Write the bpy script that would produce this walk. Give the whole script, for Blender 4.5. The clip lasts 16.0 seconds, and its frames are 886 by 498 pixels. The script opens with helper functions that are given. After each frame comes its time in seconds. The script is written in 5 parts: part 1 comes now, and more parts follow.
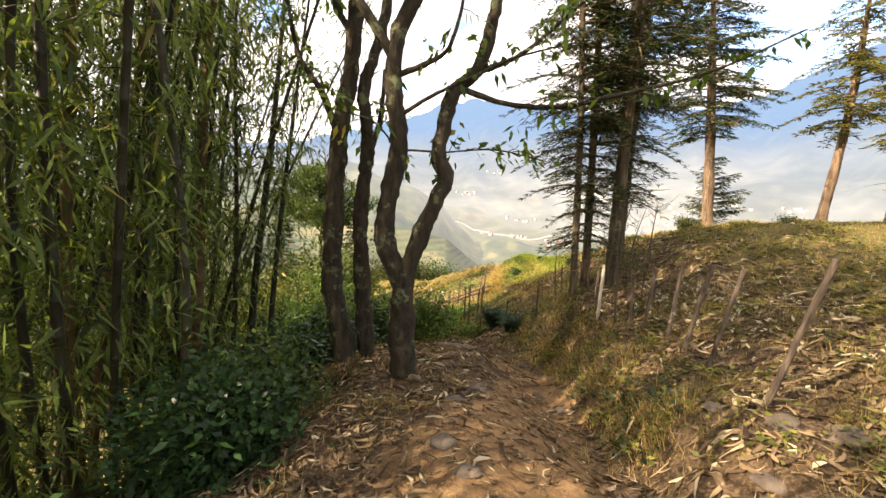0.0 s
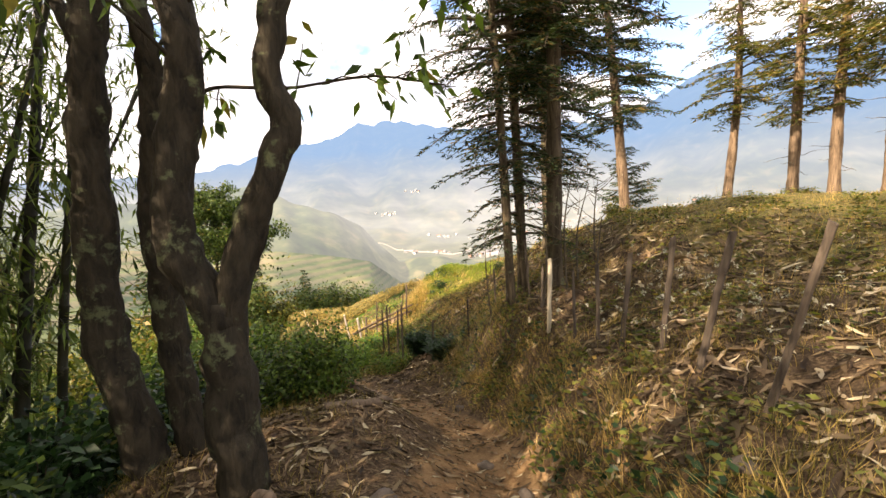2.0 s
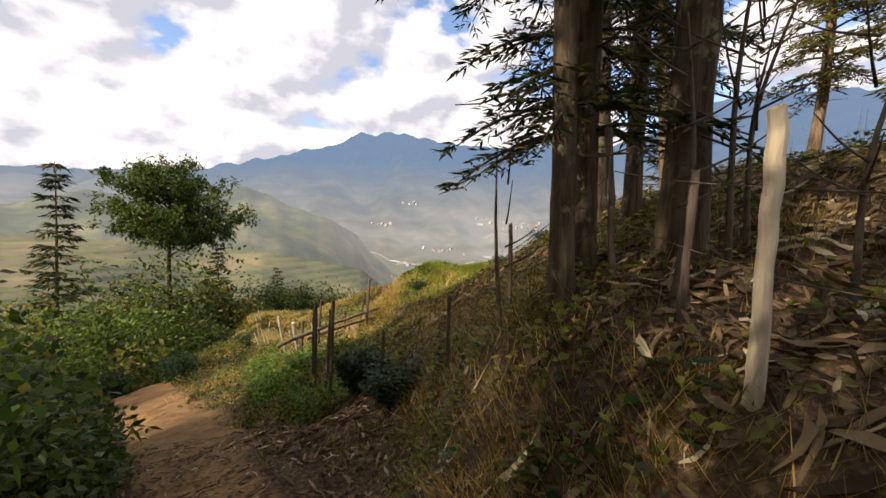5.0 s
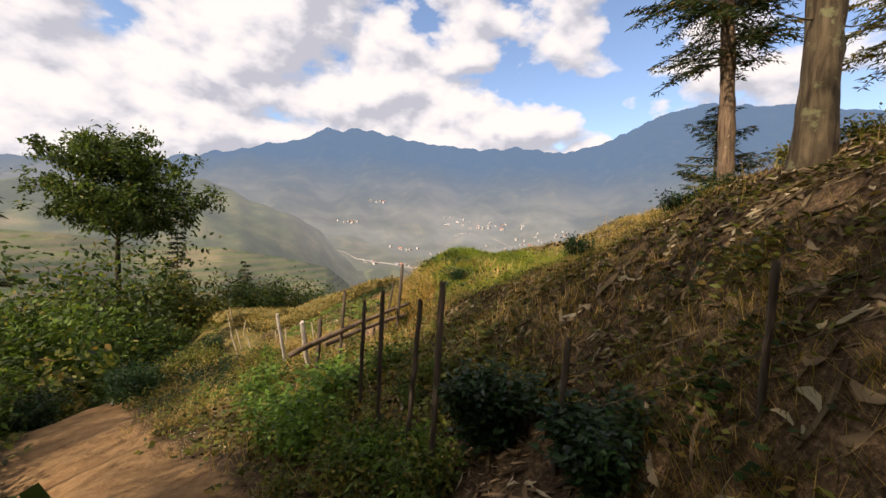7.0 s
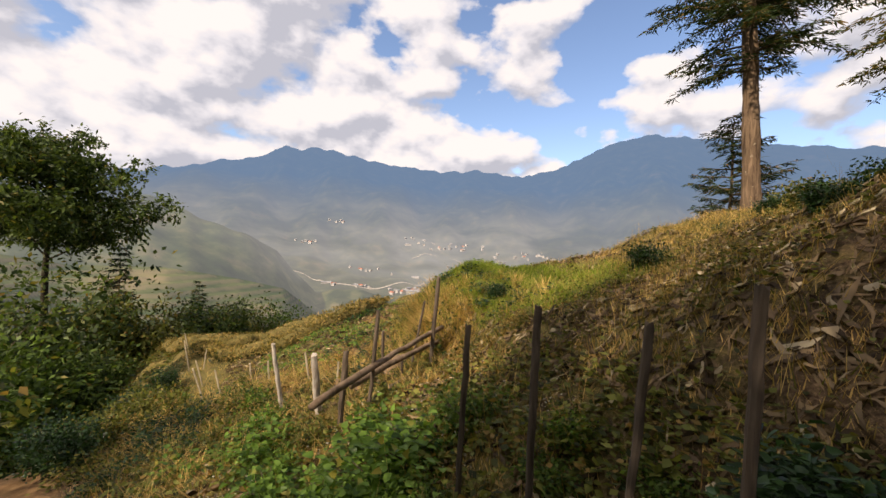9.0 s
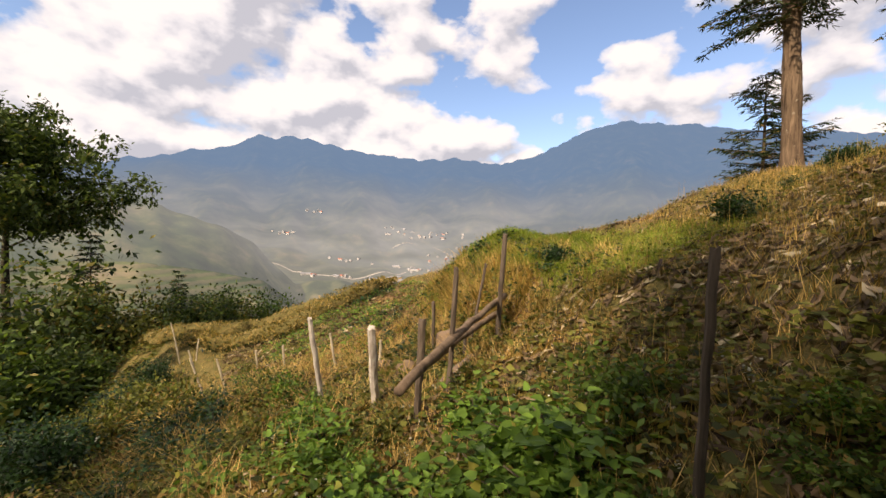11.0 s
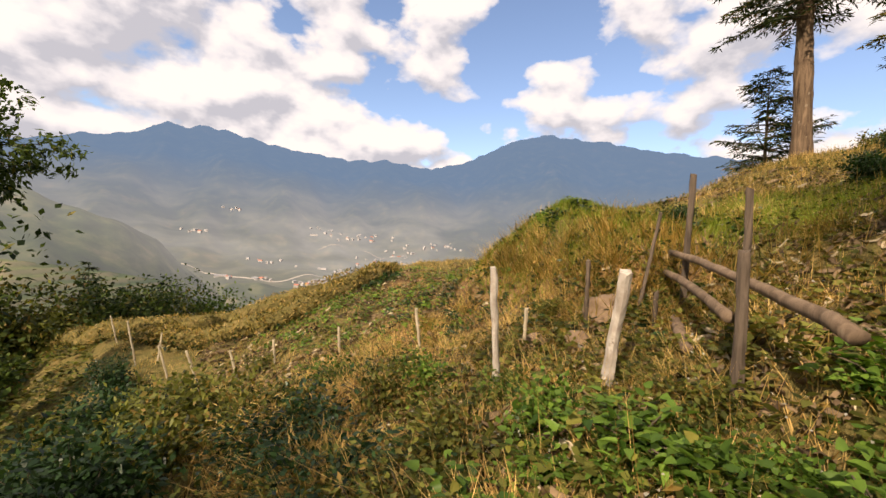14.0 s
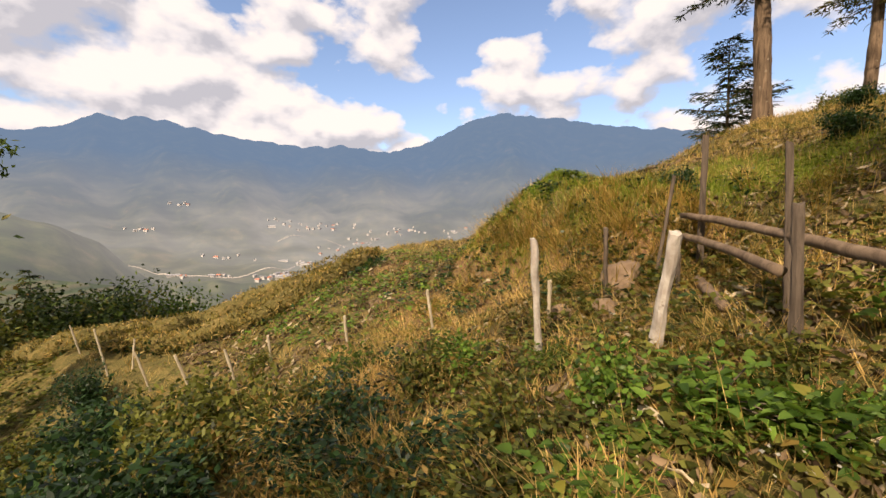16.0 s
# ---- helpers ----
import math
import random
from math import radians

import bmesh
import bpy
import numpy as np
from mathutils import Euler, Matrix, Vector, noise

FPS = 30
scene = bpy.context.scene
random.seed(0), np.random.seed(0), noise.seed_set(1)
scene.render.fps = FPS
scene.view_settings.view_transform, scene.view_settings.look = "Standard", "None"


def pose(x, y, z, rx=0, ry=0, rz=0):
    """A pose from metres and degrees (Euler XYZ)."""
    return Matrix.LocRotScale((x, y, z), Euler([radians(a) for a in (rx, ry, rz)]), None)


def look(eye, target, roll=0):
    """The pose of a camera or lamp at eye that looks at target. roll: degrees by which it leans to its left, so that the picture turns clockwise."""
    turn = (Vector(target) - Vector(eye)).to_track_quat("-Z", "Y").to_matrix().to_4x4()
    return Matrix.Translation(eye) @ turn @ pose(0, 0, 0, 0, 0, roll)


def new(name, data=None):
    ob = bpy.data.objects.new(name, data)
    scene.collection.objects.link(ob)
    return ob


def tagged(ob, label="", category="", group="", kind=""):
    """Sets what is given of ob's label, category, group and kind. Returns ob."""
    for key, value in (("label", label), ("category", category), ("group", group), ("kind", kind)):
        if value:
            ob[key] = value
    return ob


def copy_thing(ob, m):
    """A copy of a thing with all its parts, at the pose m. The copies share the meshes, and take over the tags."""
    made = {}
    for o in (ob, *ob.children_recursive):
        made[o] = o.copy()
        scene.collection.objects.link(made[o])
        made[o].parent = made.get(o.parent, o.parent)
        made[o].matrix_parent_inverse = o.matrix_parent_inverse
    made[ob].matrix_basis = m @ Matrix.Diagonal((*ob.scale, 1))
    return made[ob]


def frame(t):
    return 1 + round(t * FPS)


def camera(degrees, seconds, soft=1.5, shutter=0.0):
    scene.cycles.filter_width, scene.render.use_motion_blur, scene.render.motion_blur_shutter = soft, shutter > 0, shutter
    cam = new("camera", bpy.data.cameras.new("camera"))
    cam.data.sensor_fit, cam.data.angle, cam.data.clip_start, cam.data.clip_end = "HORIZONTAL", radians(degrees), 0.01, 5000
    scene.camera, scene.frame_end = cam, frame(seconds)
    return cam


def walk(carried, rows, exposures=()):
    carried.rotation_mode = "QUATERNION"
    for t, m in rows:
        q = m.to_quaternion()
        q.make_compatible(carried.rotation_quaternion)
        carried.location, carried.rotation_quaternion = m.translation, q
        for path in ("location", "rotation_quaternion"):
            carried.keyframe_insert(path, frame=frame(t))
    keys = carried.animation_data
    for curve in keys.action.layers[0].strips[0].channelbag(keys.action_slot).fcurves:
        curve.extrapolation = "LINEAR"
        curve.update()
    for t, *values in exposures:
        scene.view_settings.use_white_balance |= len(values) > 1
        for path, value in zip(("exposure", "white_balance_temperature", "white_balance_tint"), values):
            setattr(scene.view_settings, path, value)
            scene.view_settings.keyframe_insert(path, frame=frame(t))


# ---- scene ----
cam = camera(96.1, 16.0)
PATH = [
    (0, (-0.663, -0.794, 1.635), (-0.509, 1.177, 1.331), 2.1),
    (0.5, (-0.595, -0.507, 1.579), (-0.416, 1.464, 1.292), -0.1),
    (1, (-0.469, -0.186, 1.465), (-0.27, 1.791, 1.237), -2.1),
    (1.5, (-0.247, 0.5, 1.275), (0.127, 2.449, 1.024), -6.3),
    (2, (-0.062, 1.078, 1.166), (0.464, 2.996, 0.957), -2.4),
    (2.5, (0.141, 1.712, 1.105), (0.842, 3.572, 0.882), -0.4),
    (3, (0.464, 2.272, 0.924), (1.214, 4.108, 0.659), 1.0),
    (3.5, (0.866, 2.643, 0.571), (1.614, 4.479, 0.308), 0.5),
    (4, (1.1, 3.244, 0.4), (1.803, 5.109, 0.244), -0.6),
    (4.5, (1.228, 3.851, 0.228), (1.87, 5.745, 0.188), -1.6),
    (5, (1.173, 4.492, 0.102), (1.73, 6.408, -0.035), 1.8),
    (7.5, (0.049, 7.632, -0.658), (0.832, 9.467, -0.789), 1.55),
    (8, (-0.13, 8.21, -0.758), (0.732, 10.011, -0.879), 0.23),
    (8.5, (-0.225, 8.454, -0.75), (0.655, 10.25, -0.804), 3.8),
    (9, (-0.283, 8.755, -0.823), (0.609, 10.545, -0.842), 3.35),
    (9.2, (-0.3, 8.83, -0.84), (0.592, 10.62, -0.859), 3.3),
    (11.3, (-0.847, 10.309, -1.443), (0.186, 12.018, -1.541), 1.6),
    (11.5, (-0.943, 10.489, -1.538), (0.159, 12.155, -1.648), 1.8),
    (12, (-1.114, 10.906, -1.622), (0.046, 12.529, -1.766), 0.4),
    (12.5, (-1.171, 11.314, -1.787), (0.041, 12.89, -2.0), -1.6),
    (13, (-1.446, 11.621, -1.866), (-0.184, 13.162, -2.044), -2.5),
    (13.5, (-1.738, 11.936, -1.988), (-0.452, 13.463, -2.116), 1.0),
    (14, (-2.02, 12.214, -2.036), (-0.745, 13.755, -2.072), 3.6),
    (14.5, (-2.097, 12.429, -2.081), (-0.843, 13.986, -2.027), 1.6),
    (15, (-2.154, 12.551, -2.085), (-0.869, 14.083, -2.1), 1.3),
    (15.5, (-2.233, 12.639, -2.105), (-0.886, 14.112, -2.228), 1.0),
    (16, (-2.295, 12.673, -2.109), (-0.888, 14.089, -2.226), 0.1),
]
walk(cam, [(t, look(eye, target, roll)) for t, eye, target, roll in PATH],
     [(0, 1.8, 7200, 17), (2.0, 1.7, 7200, 17), (2.6, 1.45, 7100, 17), (3.2, 1.15, 7100, 17), (4.0, 0.95, 7000, 17), (5.0, 0.72, 6900, 17), (7.5, 0.46, 6900, 18), (9.0, 0.44, 6900, 18), (11.5, 0.56, 7100, 19), (12.5, 0.6, 7100, 19), (14.0, 0.52, 7200, 19), (16, 0.48, 7200, 19)])

# ---- daylight ----
SUN_AZ, SUN_EL = -110.0, 36.0          # degrees from +y towards +x, and above the horizon
to_sun = Vector((math.sin(radians(SUN_AZ)) * math.cos(radians(SUN_EL)), math.cos(radians(SUN_AZ)) * math.cos(radians(SUN_EL)), math.sin(radians(SUN_EL))))
sun = new("sun", bpy.data.lights.new("sun", "SUN"))
sun.data.energy, sun.data.angle, sun.data.color = 5.0, radians(0.5), (1.0, 0.88, 0.7)
sun.matrix_world = look((0, 0, 40), Vector((0, 0, 40)) - to_sun)


def sock(node, name):
    return next(s for s in node.inputs if s.name == name and s.enabled)


def ramp_of(tree, fac, stops, mode="LINEAR"):
    n = tree.nodes.new("ShaderNodeValToRGB")
    n.color_ramp.interpolation = mode
    while len(n.color_ramp.elements) < len(stops):
        n.color_ramp.elements.new(0.5)
    for e, (p, c) in zip(n.color_ramp.elements, stops):
        e.position, e.color = p, (*c, 1) if len(c) == 3 else c
    tree.links.new(fac, n.inputs["Fac"])
    return n.outputs["Color"]


def noise_of(tree, vec, scale, detail=4.0, rough=0.55, warp=0.0):
    n = tree.nodes.new("ShaderNodeTexNoise")
    n.inputs["Scale"].default_value, n.inputs["Detail"].default_value = scale, detail
    n.inputs["Roughness"].default_value, n.inputs["Distortion"].default_value = rough, warp
    if vec is not None:
        tree.links.new(vec, n.inputs["Vector"])
    return n.outputs["Fac"]


def calc(tree, op, a, b=None, c=None):
    n = tree.nodes.new("ShaderNodeMath")
    n.operation = op
    for i, v in enumerate((a, b, c)):
        if v is None:
            continue
        if isinstance(v, (int, float)):
            n.inputs[i].default_value = v
        else:
            tree.links.new(v, n.inputs[i])
    return n.outputs[0]


def blend(tree, fac, a, b, mode="MIX"):
    n = tree.nodes.new("ShaderNodeMix")
    n.data_type, n.blend_type = "RGBA", mode
    for s, v in ((n.inputs[0], fac), (n.inputs[6], a), (n.inputs[7], b)):
        if isinstance(v, (int, float)):
            s.default_value = v
        elif isinstance(v, tuple):
            s.default_value = (*v, 1)
        else:
            tree.links.new(v, s)
    return n.outputs[2]


world = bpy.data.worlds.new("sky")
scene.world = world
world.use_nodes = True
wt = world.node_tree
wt.nodes.clear()
sky = wt.nodes.new("ShaderNodeTexSky")
sky.sky_type, sky.sun_disc = "NISHITA", False
sky.sun_elevation, sky.sun_rotation = radians(SUN_EL), radians(SUN_AZ)
sky.air_density, sky.dust_density, sky.ozone_density = 1.0, 0.4, 2.5
clear = wt.nodes.new("ShaderNodeBackground")
clear.inputs["Strength"].default_value = 0.15
wt.links.new(sky.outputs[0], clear.inputs["Color"])
ways = wt.nodes.new("ShaderNodeTexCoord").outputs["Generated"]
split = wt.nodes.new("ShaderNodeSeparateXYZ")
wt.links.new(ways, split.inputs[0])
flat = wt.nodes.new("ShaderNodeMapping")
flat.inputs["Scale"].default_value = (1.0, 1.0, 1.6)
flat.inputs["Location"].default_value = (3.1, 1.7, 0.4)
wt.links.new(ways, flat.inputs["Vector"])
lifted = wt.nodes.new("ShaderNodeMapping")        # the same clouds a little towards the sun, for their lit sides
lifted.inputs["Scale"].default_value = (1.0, 1.0, 1.6)
lifted.inputs["Location"].default_value = (3.1 - 0.02, 1.7, 0.4 + 0.05)
wt.links.new(ways, lifted.inputs["Vector"])
puffs = noise_of(wt, flat.outputs[0], 6.0, 8.0, 0.48, 0.0)
puffs_up = noise_of(wt, lifted.outputs[0], 6.0, 8.0, 0.48, 0.0)
banks = noise_of(wt, flat.outputs[0], 1.6, 2.0)
low = calc(wt, "MULTIPLY", calc(wt, "SUBTRACT", 0.3, calc(wt, "MINIMUM", split.outputs[2], 0.3)), 0.32)
west = calc(wt, "MULTIPLY", calc(wt, "SUBTRACT", 0.45, split.outputs[0]), 0.12)
amount = calc(wt, "ADD", calc(wt, "ADD", calc(wt, "ADD", puffs, calc(wt, "MULTIPLY", banks, 0.4)), low), west)
cover = ramp_of(wt, amount, ((0.62, (0, 0, 0)), (0.65, (0.6, 0.6, 0.6)), (0.70, (1, 1, 1))))
lit = calc(wt, "ADD", calc(wt, "SUBTRACT", puffs, puffs_up), 0.5)
tone = ramp_of(wt, lit, ((0.41, (0.56, 0.6, 0.68)), (0.5, (0.88, 0.9, 0.94)), (0.57, (1.05, 1.03, 1.0))))
cloud = wt.nodes.new("ShaderNodeBackground")
cloud.inputs["Strength"].default_value = 0.7
wt.links.new(tone, cloud.inputs["Color"])
both = wt.nodes.new("ShaderNodeMixShader")
wt.links.new(cover, both.inputs[0])
wt.links.new(clear.outputs[0], both.inputs[1])
wt.links.new(cloud.outputs[0], both.inputs[2])
wt.links.new(both.outputs[0], wt.nodes.new("ShaderNodeOutputWorld").inputs[0])


# ---- materials ----
def material(name):
    m = bpy.data.materials.new(name)
    m.use_nodes = True
    t = m.node_tree
    b = t.nodes["Principled BSDF"]
    return m, t, b, t.nodes.new("ShaderNodeTexCoord").outputs["Object"]


def bumped(t, b, fac, strength, distance):
    n = t.nodes.new("ShaderNodeBump")
    n.inputs["Strength"].default_value, n.inputs["Distance"].default_value = strength, distance
    t.links.new(fac, n.inputs["Height"])
    t.links.new(n.outputs[0], b.inputs["Normal"])


def stretched(t, vec, x, y, z):
    n = t.nodes.new("ShaderNodeMapping")
    n.inputs["Scale"].default_value = (x, y, z)
    t.links.new(vec, n.inputs["Vector"])
    return n.outputs[0]


def island(t):
    return t.nodes.new("ShaderNodeNewGeometry").outputs["Random Per Island"]


def foliage(name, dark, light, dry=None, share=0.0, thru=0.3, rough=0.5):
    """Leaves: each one its own tone, light passing through them."""
    m, t, b, co = material(name)
    r = island(t)
    dark = tuple(c * 0.6 for c in dark)
    stops = [(0.0, dark), (1.0 - share if dry else 1.0, light)]
    if dry:
        stops = [(0.0, dark), (max(0.02, 0.97 - share), light), (max(0.03, 1.0 - share), dry)]
    col = ramp_of(t, r, stops)
    patch = noise_of(t, co, 1.3, 3.0)
    col = blend(t, 0.75, col, ramp_of(t, patch, ((0.3, (0.55, 0.6, 0.5)), (0.7, (1.25, 1.2, 1.1)))), "MULTIPLY")
    t.links.new(col, b.inputs["Base Color"])
    b.inputs["Roughness"].default_value = rough
    b.inputs["Specular IOR Level"].default_value = 0.18
    tr = t.nodes.new("ShaderNodeBsdfTranslucent")
    t.links.new(blend(t, 1.0, col, (1.25, 1.25, 0.6), "MULTIPLY"), tr.inputs["Color"])
    mix = t.nodes.new("ShaderNodeMixShader")
    mix.inputs[0].default_value = thru
    t.links.new(b.outputs[0], mix.inputs[1])
    t.links.new(tr.outputs[0], mix.inputs[2])
    t.links.new(mix.outputs[0], t.nodes["Material Output"].inputs["Surface"])
    return m


def barky(name, dark, light, spot, spotting, scale=9.0, lengthwise=0.25, depth=0.02):
    """Bark or weathered wood: ridges along the stem, blotches of moss or lichen."""
    m, t, b, co = material(name)
    ridges = noise_of(t, stretched(t, co, 1, 1, lengthwise), scale, 8.0, 0.65, 0.6)
    col = ramp_of(t, ridges, ((0.3, dark), (0.7, light)))
    blot = ramp_of(t, noise_of(t, co, 4.5, 6.0, 0.7), ((spotting, (0, 0, 0)), (spotting + 0.07, (1, 1, 1))))
    col = blend(t, blot, col, spot)
    big = ramp_of(t, noise_of(t, co, 0.9, 2.0), ((0.3, (0.7, 0.7, 0.7)), (0.7, (1.2, 1.2, 1.2))))
    t.links.new(blend(t, 1.0, col, big, "MULTIPLY"), b.inputs["Base Color"])
    b.inputs["Roughness"].default_value = 0.88
    b.inputs["Specular IOR Level"].default_value = 0.15
    bumped(t, b, ridges, 0.9, depth)
    return m


M_moss_bark = barky("mossy_bark", (0.012, 0.01, 0.007), (0.06, 0.048, 0.03), (0.11, 0.12, 0.06), 0.56, 16, 0.3, 0.03)
# Brighter copy of the fir bark: sunlight on the crest painted into its colour.
M_sunlit_bark = barky("sunlit_fir_bark", (0.045, 0.028, 0.018), (0.25, 0.175, 0.11), (0.3, 0.25, 0.18), 0.62, 14, 0.12)
# Same bark darker and mossier; the bank firs' shade is in this colour.
M_fir_bark = barky("fir_bark", (0.02, 0.014, 0.009), (0.15, 0.115, 0.07), (0.16, 0.16, 0.085), 0.56, 16, 0.14, 0.03)
M_post = barky("weathered_post", (0.04, 0.031, 0.023), (0.17, 0.13, 0.095), (0.15, 0.15, 0.12), 0.66, 18, 0.1, 0.008)
M_pale_post = barky("pale_wood", (0.30, 0.25, 0.17), (0.58, 0.5, 0.36), (0.22, 0.19, 0.14), 0.62, 14, 0.15, 0.008)
M_birch_post = barky("peeling_post", (0.28, 0.23, 0.18), (0.55, 0.5, 0.43), (0.12, 0.08, 0.05), 0.58, 12, 0.5, 0.008)
M_log = barky("fallen_log", (0.07, 0.048, 0.032), (0.25, 0.18, 0.12), (0.2, 0.16, 0.11), 0.62, 12, 0.15, 0.01)
M_culm = barky("bamboo_culm", (0.012, 0.013, 0.008), (0.055, 0.048, 0.024), (0.1, 0.085, 0.05), 0.62, 5, 0.06, 0.002)
M_culm.node_tree.nodes["Principled BSDF"].inputs["Roughness"].default_value = 0.45
M_old_culm = barky("old_bamboo_culm", (0.05, 0.03, 0.014), (0.15, 0.1, 0.045), (0.12, 0.10, 0.05), 0.6, 5, 0.06, 0.002)
M_twig = barky("twig_bark", (0.05, 0.04, 0.028), (0.15, 0.12, 0.08), (0.1, 0.09, 0.06), 0.7, 30, 0.4, 0.003)

M_bamboo_leaf = foliage("bamboo_leaf", (0.035, 0.065, 0.018), (0.17, 0.23, 0.06), (0.2, 0.18, 0.06), 0.05, 0.4)
M_broad_leaf = foliage("broad_leaf", (0.035, 0.07, 0.014), (0.15, 0.23, 0.045), (0.2, 0.17, 0.04), 0.04, 0.4)
M_fir_leaf = foliage("fir_needles", (0.014, 0.03, 0.012), (0.055, 0.085, 0.028), (0.17, 0.11, 0.035), 0.12, 0.22)
# Golden copy of the fir needles, with sunlight put into the colour.
M_sunlit_fir_leaf = foliage("sunlit_fir_needles", (0.045, 0.06, 0.015), (0.14, 0.145, 0.035), (0.24, 0.16, 0.05), 0.18, 0.35)
M_shrub = foliage("shrub_leaf", (0.04, 0.052, 0.014), (0.21, 0.22, 0.05), (0.26, 0.17, 0.05), 0.09, 0.4)
# The glossy shrub's own dark leaf; on shaded plants it puts shade into colour.
M_dark_shaded_leaf = foliage("dark_and_shaded_leaf", (0.012, 0.03, 0.012), (0.04, 0.085, 0.028), None, 0.0, 0.25, 0.35)
M_nettle = foliage("nettle_leaf", (0.05, 0.12, 0.018), (0.2, 0.33, 0.055), (0.26, 0.24, 0.05), 0.04, 0.4, 0.42)
M_tree_leaf = foliage("tree_leaf", (0.02, 0.042, 0.012), (0.1, 0.145, 0.035), (0.16, 0.14, 0.04), 0.04, 0.35)
M_grass = foliage("grass_blade", (0.04, 0.04, 0.008), (0.27, 0.22, 0.06), (0.42, 0.29, 0.11), 0.3, 0.35)
M_dry_grass = foliage("dry_grass_blade", (0.36, 0.2, 0.06), (0.76, 0.53, 0.21), (0.14, 0.15, 0.03), 0.2, 0.35)
M_bright_grass = foliage("bright_grass_blade", (0.16, 0.24, 0.03), (0.3, 0.38, 0.055), (0.4, 0.36, 0.1), 0.12, 0.4)
M_litter = foliage("dry_sheath", (0.05, 0.03, 0.018), (0.25, 0.175, 0.105), (0.46, 0.38, 0.27), 0.09, 0.12, 0.7)
M_flower = foliage("white_flower", (0.34, 0.33, 0.29), (0.62, 0.6, 0.54), None, 0.0, 0.3)


def stone_material(name, dark, light, scale):
    m, t, b, co = material(name)
    n = noise_of(t, co, scale, 9.0, 0.65)
    col = ramp_of(t, n, ((0.3, dark), (0.72, light)))
    big = ramp_of(t, noise_of(t, co, 1.5, 3.0), ((0.35, (0.75, 0.72, 0.68)), (0.65, (1.1, 1.1, 1.1))))
    t.links.new(blend(t, 1.0, col, big, "MULTIPLY"), b.inputs["Base Color"])
    b.inputs["Roughness"].default_value = 0.9
    bumped(t, b, n, 0.8, 0.02)
    return m


M_rock = stone_material("field_stone", (0.045, 0.034, 0.024), (0.15, 0.112, 0.078), 9)
M_clay_rock = stone_material("clay_boulder", (0.13, 0.085, 0.048), (0.3, 0.21, 0.13), 6)
M_wall_render = stone_material("house_wall", (0.36, 0.35, 0.33), (0.5, 0.48, 0.46), 0.4)
M_roof_grey = stone_material("house_roof_grey", (0.22, 0.22, 0.23), (0.4, 0.4, 0.42), 0.5)
M_roof_red = stone_material("house_roof_red", (0.34, 0.13, 0.09), (0.5, 0.22, 0.15), 0.5)
M_pale_road = stone_material("pale_track", (0.34, 0.31, 0.27), (0.46, 0.42, 0.37), 0.1)

M_ground, t, b, co = material("hill_soil")
path_share, green_share = (t.nodes.new("ShaderNodeAttribute") for _ in range(2))
path_share.attribute_name, green_share.attribute_name = "trodden", "green"
fine, mid, big = noise_of(t, co, 34, 6.0, 0.7), noise_of(t, co, 5.0, 6.0, 0.65), noise_of(t, co, 0.8, 4.0)
soil = ramp_of(t, fine, ((0.3, (0.022, 0.014, 0.009)), (0.52, (0.09, 0.06, 0.034)), (0.72, (0.24, 0.17, 0.1))))
clay = ramp_of(t, mid, ((0.3, (0.16, 0.085, 0.034)), (0.7, (0.4, 0.25, 0.12))))
clay = blend(t, 0.42, clay, soil)
turf = blend(t, 0.55, ramp_of(t, mid, ((0.3, (0.045, 0.05, 0.015)), (0.5, (0.12, 0.105, 0.03)), (0.7, (0.27, 0.18, 0.07)))), ramp_of(t, fine, ((0.35, (0.03, 0.03, 0.012)), (0.5, (0.12, 0.1, 0.035)), (0.68, (0.34, 0.25, 0.11)))))
edge = calc(t, "ADD", path_share.outputs["Fac"], calc(t, "MULTIPLY", calc(t, "SUBTRACT", mid, 0.5), 0.9))
col = blend(t, ramp_of(t, edge, ((0.35, (0, 0, 0)), (0.6, (1, 1, 1)))), soil, clay)
edge = calc(t, "ADD", green_share.outputs["Fac"], calc(t, "MULTIPLY", calc(t, "SUBTRACT", mid, 0.5), 1.2))
col = blend(t, ramp_of(t, edge, ((0.35, (0, 0, 0)), (0.7, (1, 1, 1)))), col, turf)
col = blend(t, 0.7, col, ramp_of(t, big, ((0.3, (0.7, 0.7, 0.7)), (0.7, (1.25, 1.2, 1.15)))), "MULTIPLY")
t.links.new(col, b.inputs["Base Color"])
b.inputs["Roughness"].default_value = 0.95
b.inputs["Specular IOR Level"].default_value = 0.1
bumped(t, b, calc(t, "ADD", calc(t, "MULTIPLY", fine, 0.4), mid), 0.9, 0.05)


